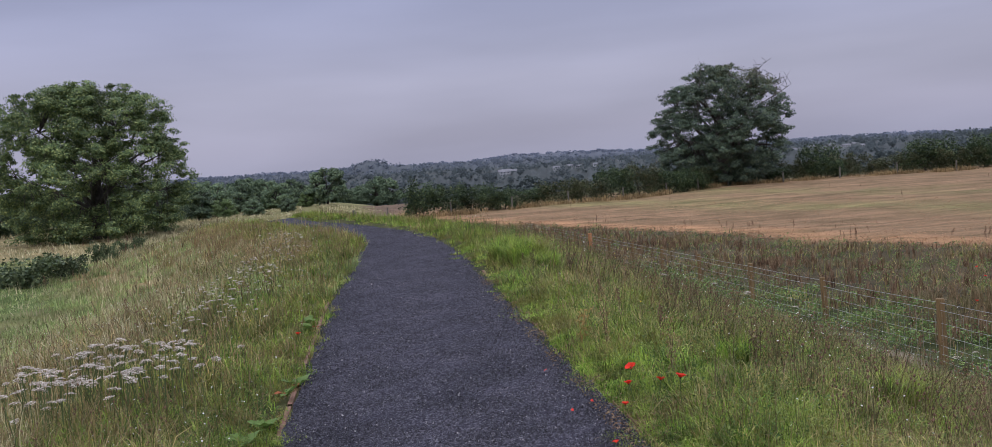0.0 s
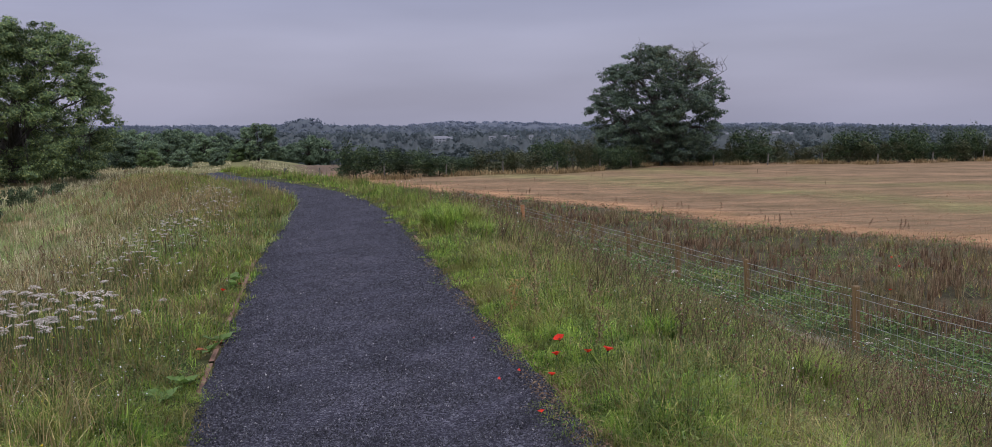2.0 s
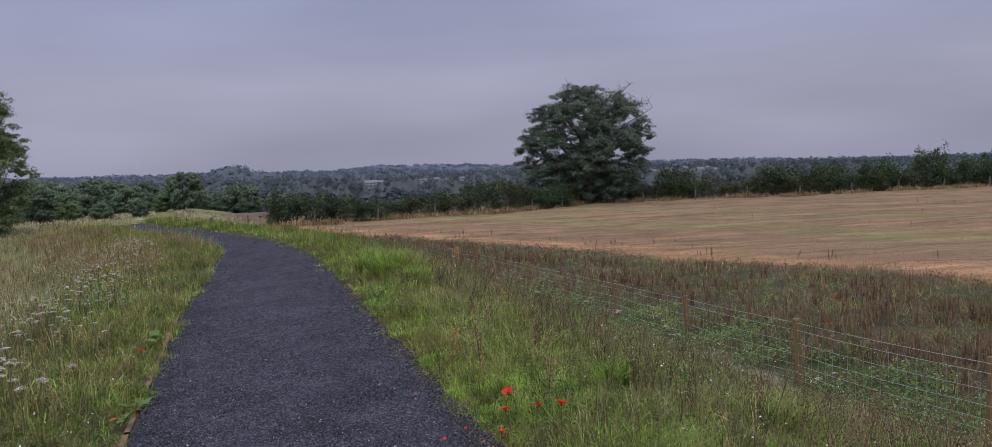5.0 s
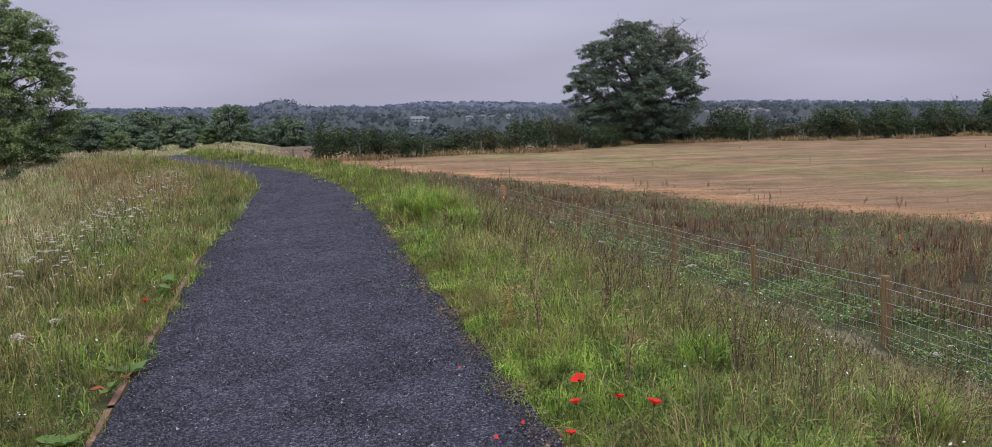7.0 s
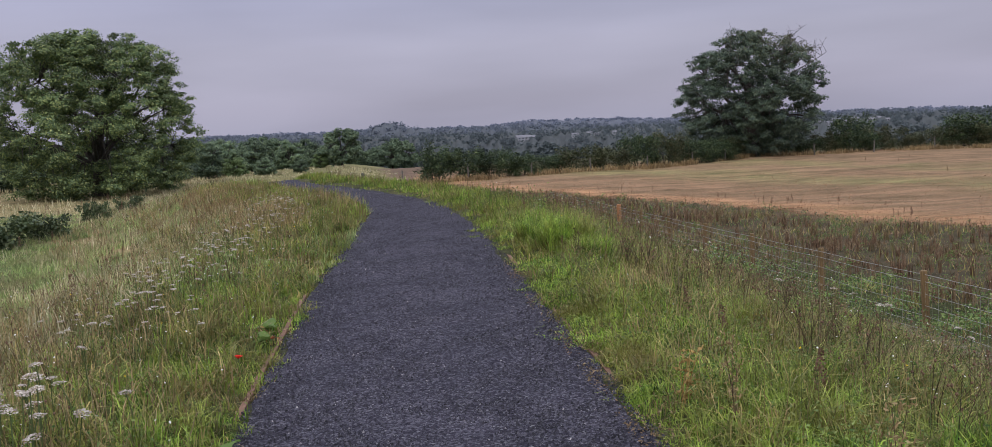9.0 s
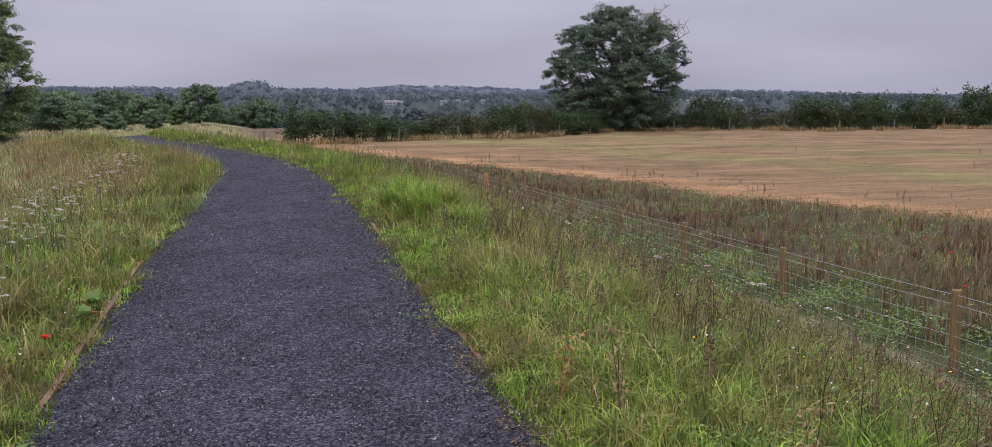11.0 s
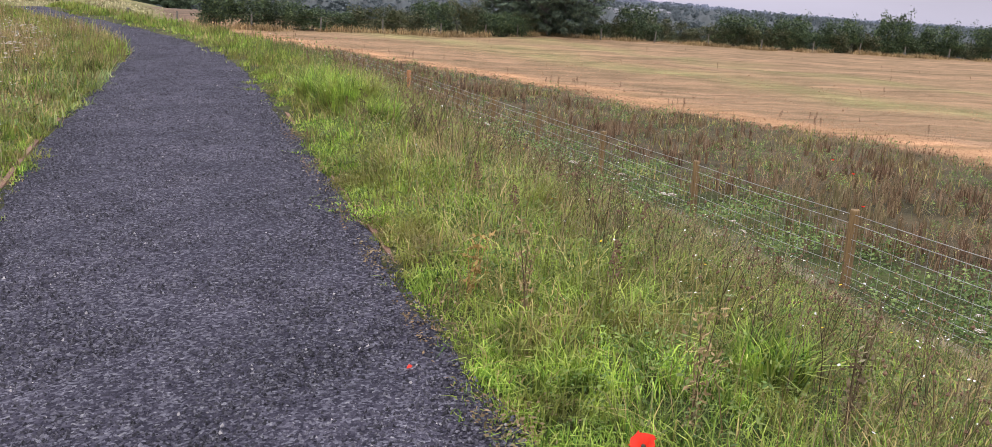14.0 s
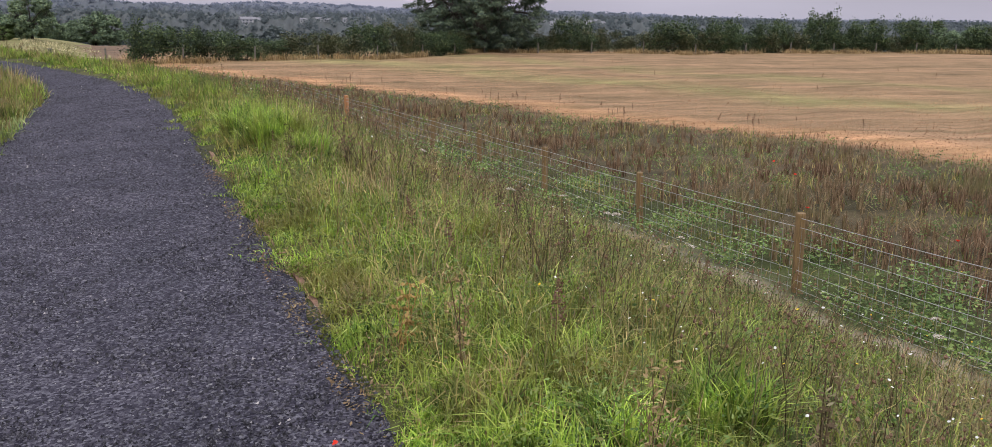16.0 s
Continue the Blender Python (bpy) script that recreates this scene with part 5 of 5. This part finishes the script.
def build_distance():
    rng = np.random.default_rng(81)
    # tree-filled valley
    pos, size = [], []
    for k in range(430):
        az, d = rng.uniform(-40, 60), 235 + 380 * rng.uniform(0, 1) ** 1.2
        x, y = polar(az, d)
        h, w = rng.uniform(3.6, 7.6), rng.uniform(6, 13)
        if any(abs(az - c) < r and d < 640 for c, r in ((-0.6, 0.8), (2.6, 0.5), (19.0, 2.1))):
            h *= 0.4
        n = 190
        g = rng.normal(size=(n, 3))
        g /= np.linalg.norm(g, axis=1)[:, None]
        g *= rng.uniform(0.5, 1.0, (n, 1)) ** 0.5
        pos.append(np.stack([x + g[:, 0] * w / 2, y + g[:, 1] * w / 2, float(land(x, y)) + h * 0.5 + g[:, 2] * h * 0.5], 1))
        size.append(np.full(n, 0.8 + d / 600))
    stuff("far_wood", leaves(rng, np.concatenate(pos), np.concatenate(size), 0.2, 0.8), M_FARWOOD, "haze-tinted grey-green trees filling the distant valley", "trees")
    # wooded ridges, one behind the other, each in a paler haze-tinted colour
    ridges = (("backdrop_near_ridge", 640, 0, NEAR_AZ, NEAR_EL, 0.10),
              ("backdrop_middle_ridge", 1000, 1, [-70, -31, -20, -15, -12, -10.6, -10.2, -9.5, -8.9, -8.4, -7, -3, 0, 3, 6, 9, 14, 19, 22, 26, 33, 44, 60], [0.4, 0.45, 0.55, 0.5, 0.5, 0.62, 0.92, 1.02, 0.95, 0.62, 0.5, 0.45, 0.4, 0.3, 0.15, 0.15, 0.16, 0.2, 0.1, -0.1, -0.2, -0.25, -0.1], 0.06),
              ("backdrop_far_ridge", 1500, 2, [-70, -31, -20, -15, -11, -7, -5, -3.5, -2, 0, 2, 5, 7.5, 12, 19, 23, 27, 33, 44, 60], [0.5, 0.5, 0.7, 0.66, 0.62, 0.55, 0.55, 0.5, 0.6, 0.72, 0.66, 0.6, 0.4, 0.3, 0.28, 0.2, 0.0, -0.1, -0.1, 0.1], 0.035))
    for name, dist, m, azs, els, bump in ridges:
        az = np.arange(-70, 62, 0.09)
        el = np.interp(az, azs, els)
        rows = np.linspace(0, 1, 9)
        A, Rr = np.meshgrid(az, rows)
        top = 1.5 + dist * np.tan(np.radians(np.interp(A, azs, els)))
        low = -10.0
        r = dist - 180 * (1 - Rr) * dist / 1000
        tree = np.abs(rng.normal(0, 1, A.shape)) * dist * bump * 0.008 + dist * bump * 0.02 * (np.sin(A * 5.3 + Rr * 9) + np.sin(A * 11.7 - Rr * 5) * 0.6)
        z = low + (top - low) * np.sin(Rr * np.pi / 2) ** 0.8 + tree * (Rr > 0.05)
        x, y = 0.1 + r * np.sin(np.radians(A)), 0.3 + r * np.cos(np.radians(A))
        n = len(az)
        i = (np.arange(8)[:, None] * n + np.arange(n - 1)[None]).ravel()
        tris = np.concatenate([np.stack([i, i + 1, i + n + 1], 1), np.stack([i, i + n + 1, i + n], 1)])
        tagged(new(name, tri_mesh(name, np.stack([x.ravel(), y.ravel(), z.ravel()], 1), tris, M_HILL[m], True)), "low wooded hills, their colour greyed for haze", "hills", kind="structure")
        # single trees standing on each ridge
        wood_at, wood_size = [], []
        for k in range(1500):
            a1, up = rng.uniform(-45, 62), rng.uniform(0.0, 1.0) ** 0.8
            if m == 0 and any(abs(a1 - h[0]) < 0.28 and 0 < on_ridge(h[0], h[1])[0] - dist + 115 * (1 - up) < 32 for h in HOMES):
                continue
            rr = dist - 180 * (1 - up) * dist / 1000
            crest = 1.5 + dist * math.tan(radians(float(np.interp(a1, azs, els))))
            zz = low + (crest - low) * math.sin(up * math.pi / 2) ** 0.8
            w = rng.uniform(6, 15)
            g = rng.normal(size=(30, 3))
            g /= np.linalg.norm(g, axis=1)[:, None]
            g *= rng.uniform(0.3, 1.0, (30, 1)) * np.array([w / 2, w / 2, w * 0.26])
            wood_at.append(g + [0.1 + rr * math.sin(radians(a1)), 0.3 + rr * math.cos(radians(a1)), zz + w * 0.08])
            wood_size.append(np.full(30, 1.2 + dist / 800))
        stuff("ridge_trees", leaves(rng, np.concatenate(wood_at), np.concatenate(wood_size), 0.2, 0.8), M_HILL_TREES[m], "woods along the distant ridge in haze-tinted blue-grey", "trees")
    # houses of the far village
    wall_me, roof_me, win_me = house_meshes()
    for az, el, sc in HOMES:
        d, z = on_ridge(az, el)
        x, y = polar(az, d)
        home = tagged(new("house"), "small pale rendered house with a grey roof in the far village", "house", "far village")
        home.matrix_basis = pose(x, y, z - 1.0, 0, 0, rng.uniform(-40, 40)) @ Matrix.Diagonal((sc, sc, sc * 0.75, 1))
        part("wall", wall_me, home)
        part("roof", roof_me, home)
        for wx in (-2.6, 0.0, 2.6):
            for wz in (1.0, 3.4):
                part("window", win_me, home, at=pose(wx, -3.02, wz))


def house_meshes():
    wall = tri_mesh("wall", *joined(box(-4.5, 4.5, -3, 3, -2, 5)), M_WALL)
    v = np.array([(-4.8, -3.4, 4.8), (4.8, -3.4, 4.8), (4.8, 3.4, 4.8), (-4.8, 3.4, 4.8), (-4.8, 0, 7.4), (4.8, 0, 7.4)], float)
    roof = tri_mesh("roof", v, [(0, 1, 5), (0, 5, 4), (2, 3, 4), (2, 4, 5), (0, 4, 3), (1, 2, 5), (0, 3, 2), (0, 2, 1)], M_ROOF)
    win = tri_mesh("window", *box(-0.5, 0.5, -0.03, 0.03, 0, 1.2), M_WINDOW)
    return wall, roof, win


# ---------------------------------------------------------------- flowers and small plants
def petal_mesh(seed, size):
    rng = np.random.default_rng(seed)
    nu, nv = 6, 5
    v = []
    for i in range(nv):
        t = i / (nv - 1)
        for j in range(nu):
            a = (j / (nu - 1) - 0.5) * 1.9
            r = size * t * (1 + 0.08 * math.sin(7 * a + seed))
            v.append((r * math.sin(a), r * math.cos(a) * 0.85, size * (1.05 * t - 0.32 * t * t) + 0.06 * size * math.sin(5 * a + 3 * t) * t + rng.normal(0, 0.012 * size)))
    t = []
    for i in range(nv - 1):
        for j in range(nu - 1):
            p = i * nu + j
            t += [(p, p + 1, p + nu + 1), (p, p + nu + 1, p + nu)]
    return tri_mesh("petal", np.array(v), t, M_POPPY, True)


def build_poppies():
    rng = np.random.default_rng(91)
    petals = [petal_mesh(k, 0.032) for k in range(3)]
    eye = tri_mesh("centre", *tube(np.array([(0, 0, 0), (0, 0, 0.008), (0, 0, 0.014)]), (0.005, 0.006, 0.004), 8), M_POPPY_EYE, True)
    spots = [(0.70, 5.44, 0.26, 1.15), (0.67, 5.36, 0.19, 0.9), (0.86, 5.40, 0.19, 0.9), (0.905, 4.98, 0.302, 1.0), (0.63, 5.25, 0.10, 0.75), (-1.985, 8.17, 0.13, 0.9)]
    for s, y, h, sc in ((8.0, 9.2, 0.45, 1.0), (8.2, 9.4, 0.5, 1.1), (7.9, 7.6, 0.35, 0.9), (8.6, 7.0, 0.3, 0.9), (9.6, 12.6, 0.4, 1.0), (8.8, 14.2, 0.45, 1.0), (10.6, 16.8, 0.5, 1.0), (11.8, 19.0, 0.4, 1.0)):
        x = float(at_offset(s, y))
        spots.append((x, y, float(land(x, y)) + h, sc))
    for x, y, z, sc in spots:
        g = float(land(x, y))
        root = Vector((x + rng.uniform(-0.05, 0.05), y + rng.uniform(0, 0.06), g))
        flower = tagged(new("poppy"), "scarlet field poppy in bloom on a thin hairy stem", "poppy", "poppies")
        flower.matrix_basis = Matrix.Translation(root)
        tip = Vector((x, y, z)) - root
        q = limb_points((0, 0, -0.02), tip, rng, 0.05, 6)
        part("stem", tri_mesh("stem", *tube(q, 0.0022, 5), M_STEM, True), flower)
        tilt = Matrix.Translation(tip) @ pose(0, 0, 0, rng.uniform(0, 26), rng.uniform(-12, 12), rng.uniform(0, 360)) @ Matrix.Diagonal((sc, sc, sc, 1))
        for k in range(4):
            part("petal", petals[k % 3], flower, at=tilt @ pose(0, 0, 0.002 * (k % 2), 0, 0, 90 * k + rng.uniform(-10, 10)))
        part("centre", eye, flower, "dark seed capsule", tilt)
    for x, y in ((0.198, 6.40), (0.343, 5.383), (0.47, 5.52), (0.52, 4.75)):
        s = float(offset(x, y))
        ob = new("fallen_petal", petals[1])
        ob.matrix_basis = pose(x, y, float(path_level(s, y)) + 0.006, 8, -6, rng.uniform(0, 360)) @ Matrix.Diagonal((0.75, 0.75, 0.35, 1))
        tagged(ob, "fallen scarlet poppy petal lying on the gravel", "petal", "fallen petals")


def umbel_mesh(seed):
    rng = np.random.default_rng(seed)
    o = np.array([(1, 0, 0), (0.5, 0.87, 0), (-0.5, 0.87, 0), (-1, 0, 0), (-0.5, -0.87, 0), (0.5, -0.87, 0), (0, 0, 0.7)], float)
    f = np.array([(0, 1, 6), (1, 2, 6), (2, 3, 6), (3, 4, 6), (4, 5, 6), (5, 0, 6)])
    pieces = []
    for k in range(26):
        a, r = k * 2.4, 0.040 * math.sqrt((k + 0.5) / 26)
        c = np.array([r * math.cos(a) * 1.15, r * math.sin(a), 0.012 * (1 - (r / 0.04) ** 2) + rng.normal(0, 0.002)])
        pieces.append((c + o * rng.uniform(0.006, 0.0095), f))
    return joined(*pieces)


def build_yarrow():
    rng = np.random.default_rng(95)
    florets = [umbel_mesh(k) for k in range(4)]
    heads = [tri_mesh("flower_head", *f, M_YARROW) for f in florets]
    stems = []
    for k in range(3):
        q = limb_points((0, 0, -0.03), (rng.normal(0, 0.03), rng.normal(0, 0.03), 1.0), rng, 0.03, 5, 0.0)
        rays = [tube(np.array([(0, 0, 0.93), (math.cos(a) * 0.02, math.sin(a) * 0.02, 1.0)]) + [q[-1][0], q[-1][1], 0], 0.0012, 3) for a in (0, 1.6, 3.1, 4.7)]
        stems.append((tri_mesh("stem", *joined(tube(q, 0.0028, 4), *rays), M_STEM), q[-1]))
    spots = []
    for k in range(150):
        spots.append((-2.95 + rng.normal(0, 0.34), 6.4 + rng.normal(0, 0.42), rng.uniform(0.3, 0.52), rng.uniform(0.55, 1.05)))
    for k in range(290):
        y = rng.uniform(8.6, 21)
        spots.append((float(at_offset(-2.25 + rng.normal(0, 0.34), y)), y, rng.uniform(0.26, 0.44), rng.uniform(0.36, 0.72)))
    for s, y in ((3.4, 9.6), (3.6, 9.9), (3.9, 9.5), (4.2, 9.8), (2.4, 9.0), (5.0, 8.4), (4.5, 7.9), (3.0, 12.4), (4.4, 12.0), (3.3, 10.1)):
        spots.append((float(at_offset(s, y)), y, rng.uniform(0.3, 0.42), 0.75))
    drift, stalks = [], []
    for k, (x, y, h, sc) in enumerate(spots[190:430]):
        v, f = florets[k % 4]
        g = float(land(x, y))
        drift.append((v * sc + [x, y, g + h], f))
        stalks.append((x, y, g, h))
    stalks = np.array(stalks)
    stuff("yarrow_drift", joined(*drift), M_YARROW, "drift of off-white yarrow heads along the bank", "yarrow")
    stuff("yarrow_stalks", blades(rng, stalks[:, :3], stalks[:, 3], np.full(len(stalks), 0.006), np.full(len(stalks), 0.02)), M_STEM, "thin green stalks of a drift of yarrow", "yarrow")
    for x, y, h, sc in spots[:190] + spots[430:]:
        plant = tagged(new("yarrow"), "yarrow with a flat off-white flower head", "yarrow", "yarrow flowers")
        turn = rng.uniform(0, 360)
        me, top = stems[rng.integers(0, 3)]
        plant.matrix_basis = pose(x, y, float(land(x, y)), rng.normal(0, 4), rng.normal(0, 4), turn)
        part("stem", me, plant, at=Matrix.Diagonal((1, 1, h, 1)))
        part("flower_head", heads[rng.integers(0, 4)], plant, at=pose(top[0], top[1], h, rng.normal(0, 8), rng.normal(0, 8), 0) @ Matrix.Diagonal((sc, sc, sc, 1)))


def star(rng, pos, r, n=7):
    """Small open flower heads at pos."""
    a = np.linspace(0, 2 * np.pi, n, endpoint=False)
    ring = np.stack([np.cos(a), np.sin(a), np.zeros(n)], 1)
    tilt = rng.normal(0, 0.35, (len(pos), 2))
    v = ring[None] * r[:, None, None] + pos[:, None]
    v[:, :, 2] += (ring[None, :, 0] * tilt[:, :1] + ring[None, :, 1] * tilt[:, 1:]) * r[:, None]
    v = np.concatenate([v, pos[:, None] + np.array([0, 0, 0.4])[None, None] * r[:, None, None]], 1).reshape(-1, 3)
    f = np.array([(k, (k + 1) % n, n) for k in range(n)])
    return v, (f[None] + np.arange(len(pos))[:, None, None] * (n + 1)).reshape(-1, 3)


def build_small_flowers():
    rng = np.random.default_rng(97)
    for name, mat, n, label in (("white_flowers", M_WHITE, 2100, "tiny white daisies and campion scattered in the verge"), ("yellow_flowers", M_YELLOW, 170, "tiny yellow flowers scattered in the verge")):
        y = spread_y(rng, n, 3.6, 34, 1.1)
        s = np.where(rng.uniform(size=n) < 0.45, rng.uniform(1.4, 9.0, n), -rng.uniform(1.1, 5.0, n))
        x = at_offset(s, y)
        p = np.stack([x, y, land(x, y) + rng.uniform(0.16, 0.42, n)], 1)
        far = np.hypot(x, y)
        a = star(rng, p, rng.uniform(0.0022, 0.0046, n) * (1 + far / 18))
        stuff(name, a, mat, label, "flowers")
        b = blades(rng, np.stack([x, y, land(x, y)], 1), p[:, 2] - land(x, y), np.full(n, 0.003), np.full(n, 0.02))
        stuff("flower_stalks", b, M_STEM, "thin green stalks of small verge flowers", "flowers")
    for cx, cy, n, mat, name in ((1.75, 5.55, 26, M_WHITE, "cream_flowers"), (1.35, 6.6, 9, M_WHITE, "cream_flowers"), (2.6, 6.9, 16, M_WHITE, "cream_flowers"), (1.62, 6.05, 3, M_YELLOW, "yellow_flowers")):
        x, y = cx + rng.normal(0, 0.13, n), cy + rng.normal(0, 0.16, n)
        g = land(x, y)
        h = rng.uniform(0.24, 0.42, n)
        stuff(name, star(rng, np.stack([x, y, g + h], 1), rng.uniform(0.003, 0.0048, n)), mat, "small cluster of pale blooms among the verge grass", "flowers")
        stuff("flower_stalks", blades(rng, np.stack([x, y, g], 1), h, np.full(n, 0.004), np.full(n, 0.02)), M_STEM, "thin green stalks of small verge flowers", "flowers")
    # dark dock spires in the stubble and meadow
    pieces = []
    for k in range(120):
        z = rng.uniform(0.35, 1.0)
        a = rng.uniform(0, 6.28)
        r = (0.09 * (1.1 - z) + 0.02) * rng.uniform(0.3, 1.7)
        pieces.append(np.array([math.cos(a) * r, math.sin(a) * r, z]))
    spire = tri_mesh("seed_spire", *leaves(rng, np.array(pieces), 0.06, 0.2, 0.7), M_SEED)
    stalk = tri_mesh("stalk", *tube(np.array([(0, 0, -0.05), (0.01, 0, 0.5), (0, 0.01, 1.0)]), (0.012, 0.009, 0.004), 5), M_SEED)
    spots = []
    for k in range(34):
        y = rng.uniform(27, 58)
        spots.append((float(stubble_line(y)) + abs(rng.normal(0, 2.2)) + 1.0, y, rng.uniform(0.22, 0.42)))
    for k in range(22):
        y = rng.uniform(40, 80)
        spots.append((float(stubble_line(y)) + rng.uniform(8, 50), y, rng.uniform(0.25, 0.45)))
    for k in range(16):
        y = 5.0 + 12 * rng.uniform()
        spots.append((float(at_offset(rng.uniform(1.5, 4.6), y)), y, rng.uniform(0.2, 0.3)))
    for k in range(24):
        y = rng.uniform(13, 50)
        spots.append((float(at_offset(-rng.uniform(4.5, 13), y)), y, rng.uniform(0.3, 0.55)))
    for x, y, h in spots:
        plant = tagged(new("dock_plant"), "dark brown seeding dock stalk standing in the grass", "weed", "dock stalks")
        plant.matrix_basis = pose(x, y, float(land(x, y)), rng.normal(0, 7), rng.normal(0, 7), rng.uniform(0, 360)) @ Matrix.Diagonal((h, h, h, 1))
        part("stalk", stalk, plant)
        tagged(part("seed_spire", spire, plant), kind="stuff")


def broad_leaf(name, length, wide, mat, droop=0.25):
    nv = 7
    v, t = [], []
    for i in range(nv):
        u = i / (nv - 1)
        w = wide * math.sin(min(1, u * 1.05 + 0.06) * math.pi) ** 0.8
        z = length * (0.5 * u - droop * 1.6 * u * u)
        for j, q in enumerate((-1, 0, 1)):
            v.append((q * w, length * u * 0.9, z + abs(q) * w * 0.25 + 0.01 * math.sin(9 * u + q)))
    for i in range(nv - 1):
        for j in range(2):
            p = i * 3 + j
            t += [(p, p + 1, p + 4), (p, p + 4, p + 3)]
    return tri_mesh(name, np.array(v), t, mat, True)


def build_broad_plants():
    rng = np.random.default_rng(99)
    leaf = [broad_leaf("leaf", 0.20, 0.055, M_BROAD), broad_leaf("leaf", 0.15, 0.04, M_BROAD, 0.35)]
    red = broad_leaf("withered_leaf", 0.16, 0.035, M_RED_LEAF, 0.4)
    for s, y, n, sc in ((-1.02, 6.92, 5, 0.9), (-1.06, 6.55, 4, 0.8), (-1.12, 5.75, 7, 0.75), (-1.2, 5.45, 7, 0.8), (-1.1, 9.2, 5, 0.8), (-1.15, 9.6, 5, 0.9), (1.62, 5.05, 3, 0.6), (2.1, 5.35, 5, 0.9), (1.4, 4.6, 5, 0.8), (-1.3, 11.6, 5, 0.9), (3.0, 7.6, 5, 0.8)):
        x = float(at_offset(s, y))
        plant = tagged(new("dock_rosette"), "low rosette of broad bright green dock leaves", "weed", "dock rosettes")
        plant.matrix_basis = pose(x, y, float(land(x, y)) + 0.02, 0, 0, rng.uniform(0, 360)) @ Matrix.Diagonal((sc, sc, sc, 1))
        for k in range(n):
            withered = s < 0 and k == 0 and y > 6
            part("withered_leaf" if withered else "leaf", red if withered else leaf[k % 2], plant, "rust-red withered leaf" if withered else "", pose(0, 0, 0, rng.uniform(5, 30), 0, 360 * k / n + rng.uniform(-20, 20)))
    # a dock turned orange at the edge of the gravel
    x, y = 0.50, 7.02
    plant = tagged(new("withered_dock"), "withered orange-yellow dock standing at the edge of the verge", "weed")
    plant.matrix_basis = pose(x, y, float(land(x, y)), 0, 4, 0) @ Matrix.Diagonal((0.8, 0.8, 0.85, 1))
    dead = [broad_leaf("leaf", 0.085, 0.010, M_ORANGE_LEAF, 0.3), broad_leaf("leaf", 0.06, 0.007, M_ORANGE_LEAF, 0.45)]
    for k in range(5):
        tip = (rng.normal(0, 0.055), rng.normal(0, 0.055), rng.uniform(0.24, 0.34))
        q = limb_points((0, 0, -0.03), tip, rng, 0.06, 7, 0.0)
        part("stem", tri_mesh("stem", *tube(q, np.linspace(0.005, 0.002, 7), 5), M_ORANGE_LEAF, True), plant)
        for i in range(7):
            p = q[rng.integers(2, 7)]
            part("leaf", dead[i % 2], plant, at=pose(p[0], p[1], p[2], rng.uniform(-10, 40), 0, rng.uniform(0, 360)))
    # tussocks bulging from the verge
    for x, y, h, w, n in ((0.15, 12.2, 0.55, 0.26, 1500), (-0.15, 13.2, 0.48, 0.24, 1300), (0.35, 11.6, 0.4, 0.2, 900), (1.25, 8.9, 0.3, 0.15, 600), (1.5, 6.3, 0.36, 0.14, 500), (2.3, 5.6, 0.4, 0.16, 600)):
        a, r = rng.uniform(0, 6.28, n), w * np.sqrt(rng.uniform(0, 1, n))
        px, py = r * np.cos(a), r * np.sin(a)
        v, t = blades(rng, np.stack([px, py, np.full(n, -0.03)], 1), rng.uniform(0.45, 1.0, n) * h, np.full(n, 0.008), np.abs(rng.normal(0.55, 0.3, n)))
        ob = new("grass_tussock", tri_mesh("grass_tussock", v, t, M_GREEN))
        ob.location = (x, y, float(land(x, y)))
        tagged(ob, "dense arching tussock of bright green grass on the verge", "grass", kind="stuff")


def build_withered_weeds():
    rng = np.random.default_rng(103)
    kinds = []
    for k in range(3):
        tips = [np.array([rng.normal(0, 0.06), rng.normal(0, 0.06), rng.uniform(0.6, 1.0)]) for _ in range(4)]
        runs = [limb_points((0, 0, -0.05), tip, rng, 0.08, 6, 0.0) for tip in tips]
        stem = tri_mesh("stem", *joined(*[tube(q, np.linspace(0.007, 0.003, 6), 4) for q in runs]), M_BROWN)
        pos = np.concatenate([q[rng.integers(1, 6, 60)] + rng.normal(0, 0.035, (60, 3)) for q in runs])
        kinds.append((stem, tri_mesh("withered_leaves", *leaves(rng, pos, rng.uniform(0.012, 0.034, len(pos)) * 2.2, 0.0, 0.3), M_BROWN if k else M_STRAW)))
    for k in range(34):
        y = 4.6 + 13 * rng.uniform() ** 1.3
        x = float(at_offset(rng.uniform(1.25, 4.9), y))
        h = rng.uniform(0.26, 0.46)
        plant = tagged(new("withered_weed"), "withered rust-brown weed standing in the verge grass", "weed", "withered weeds")
        plant.matrix_basis = pose(x, y, float(land(x, y)), rng.normal(0, 6), rng.normal(0, 6), rng.uniform(0, 360)) @ Matrix.Diagonal((h, h, h, 1))
        part("stem", kinds[k % 3][0], plant)
        part("withered_leaves", kinds[k % 3][1], plant)


build_ground()
build_path()
build_trees()
build_distance()
build_fence()
far_fence([(-11, 73.2), (-1.5, 76.2), (12, 81.5), (21, 91), (46, 87), (84, 89)], 5.4, 1.1, "hedge fences")
far_fence([(-6.1, 33.0), (-7.4, 40.0), (-8.6, 47.0)], 5.6, 0.48, "hedge fences")
build_grass()
build_small_flowers()
build_yarrow()
build_broad_plants()
build_withered_weeds()
build_poppies()
build_edging()
build_chips()
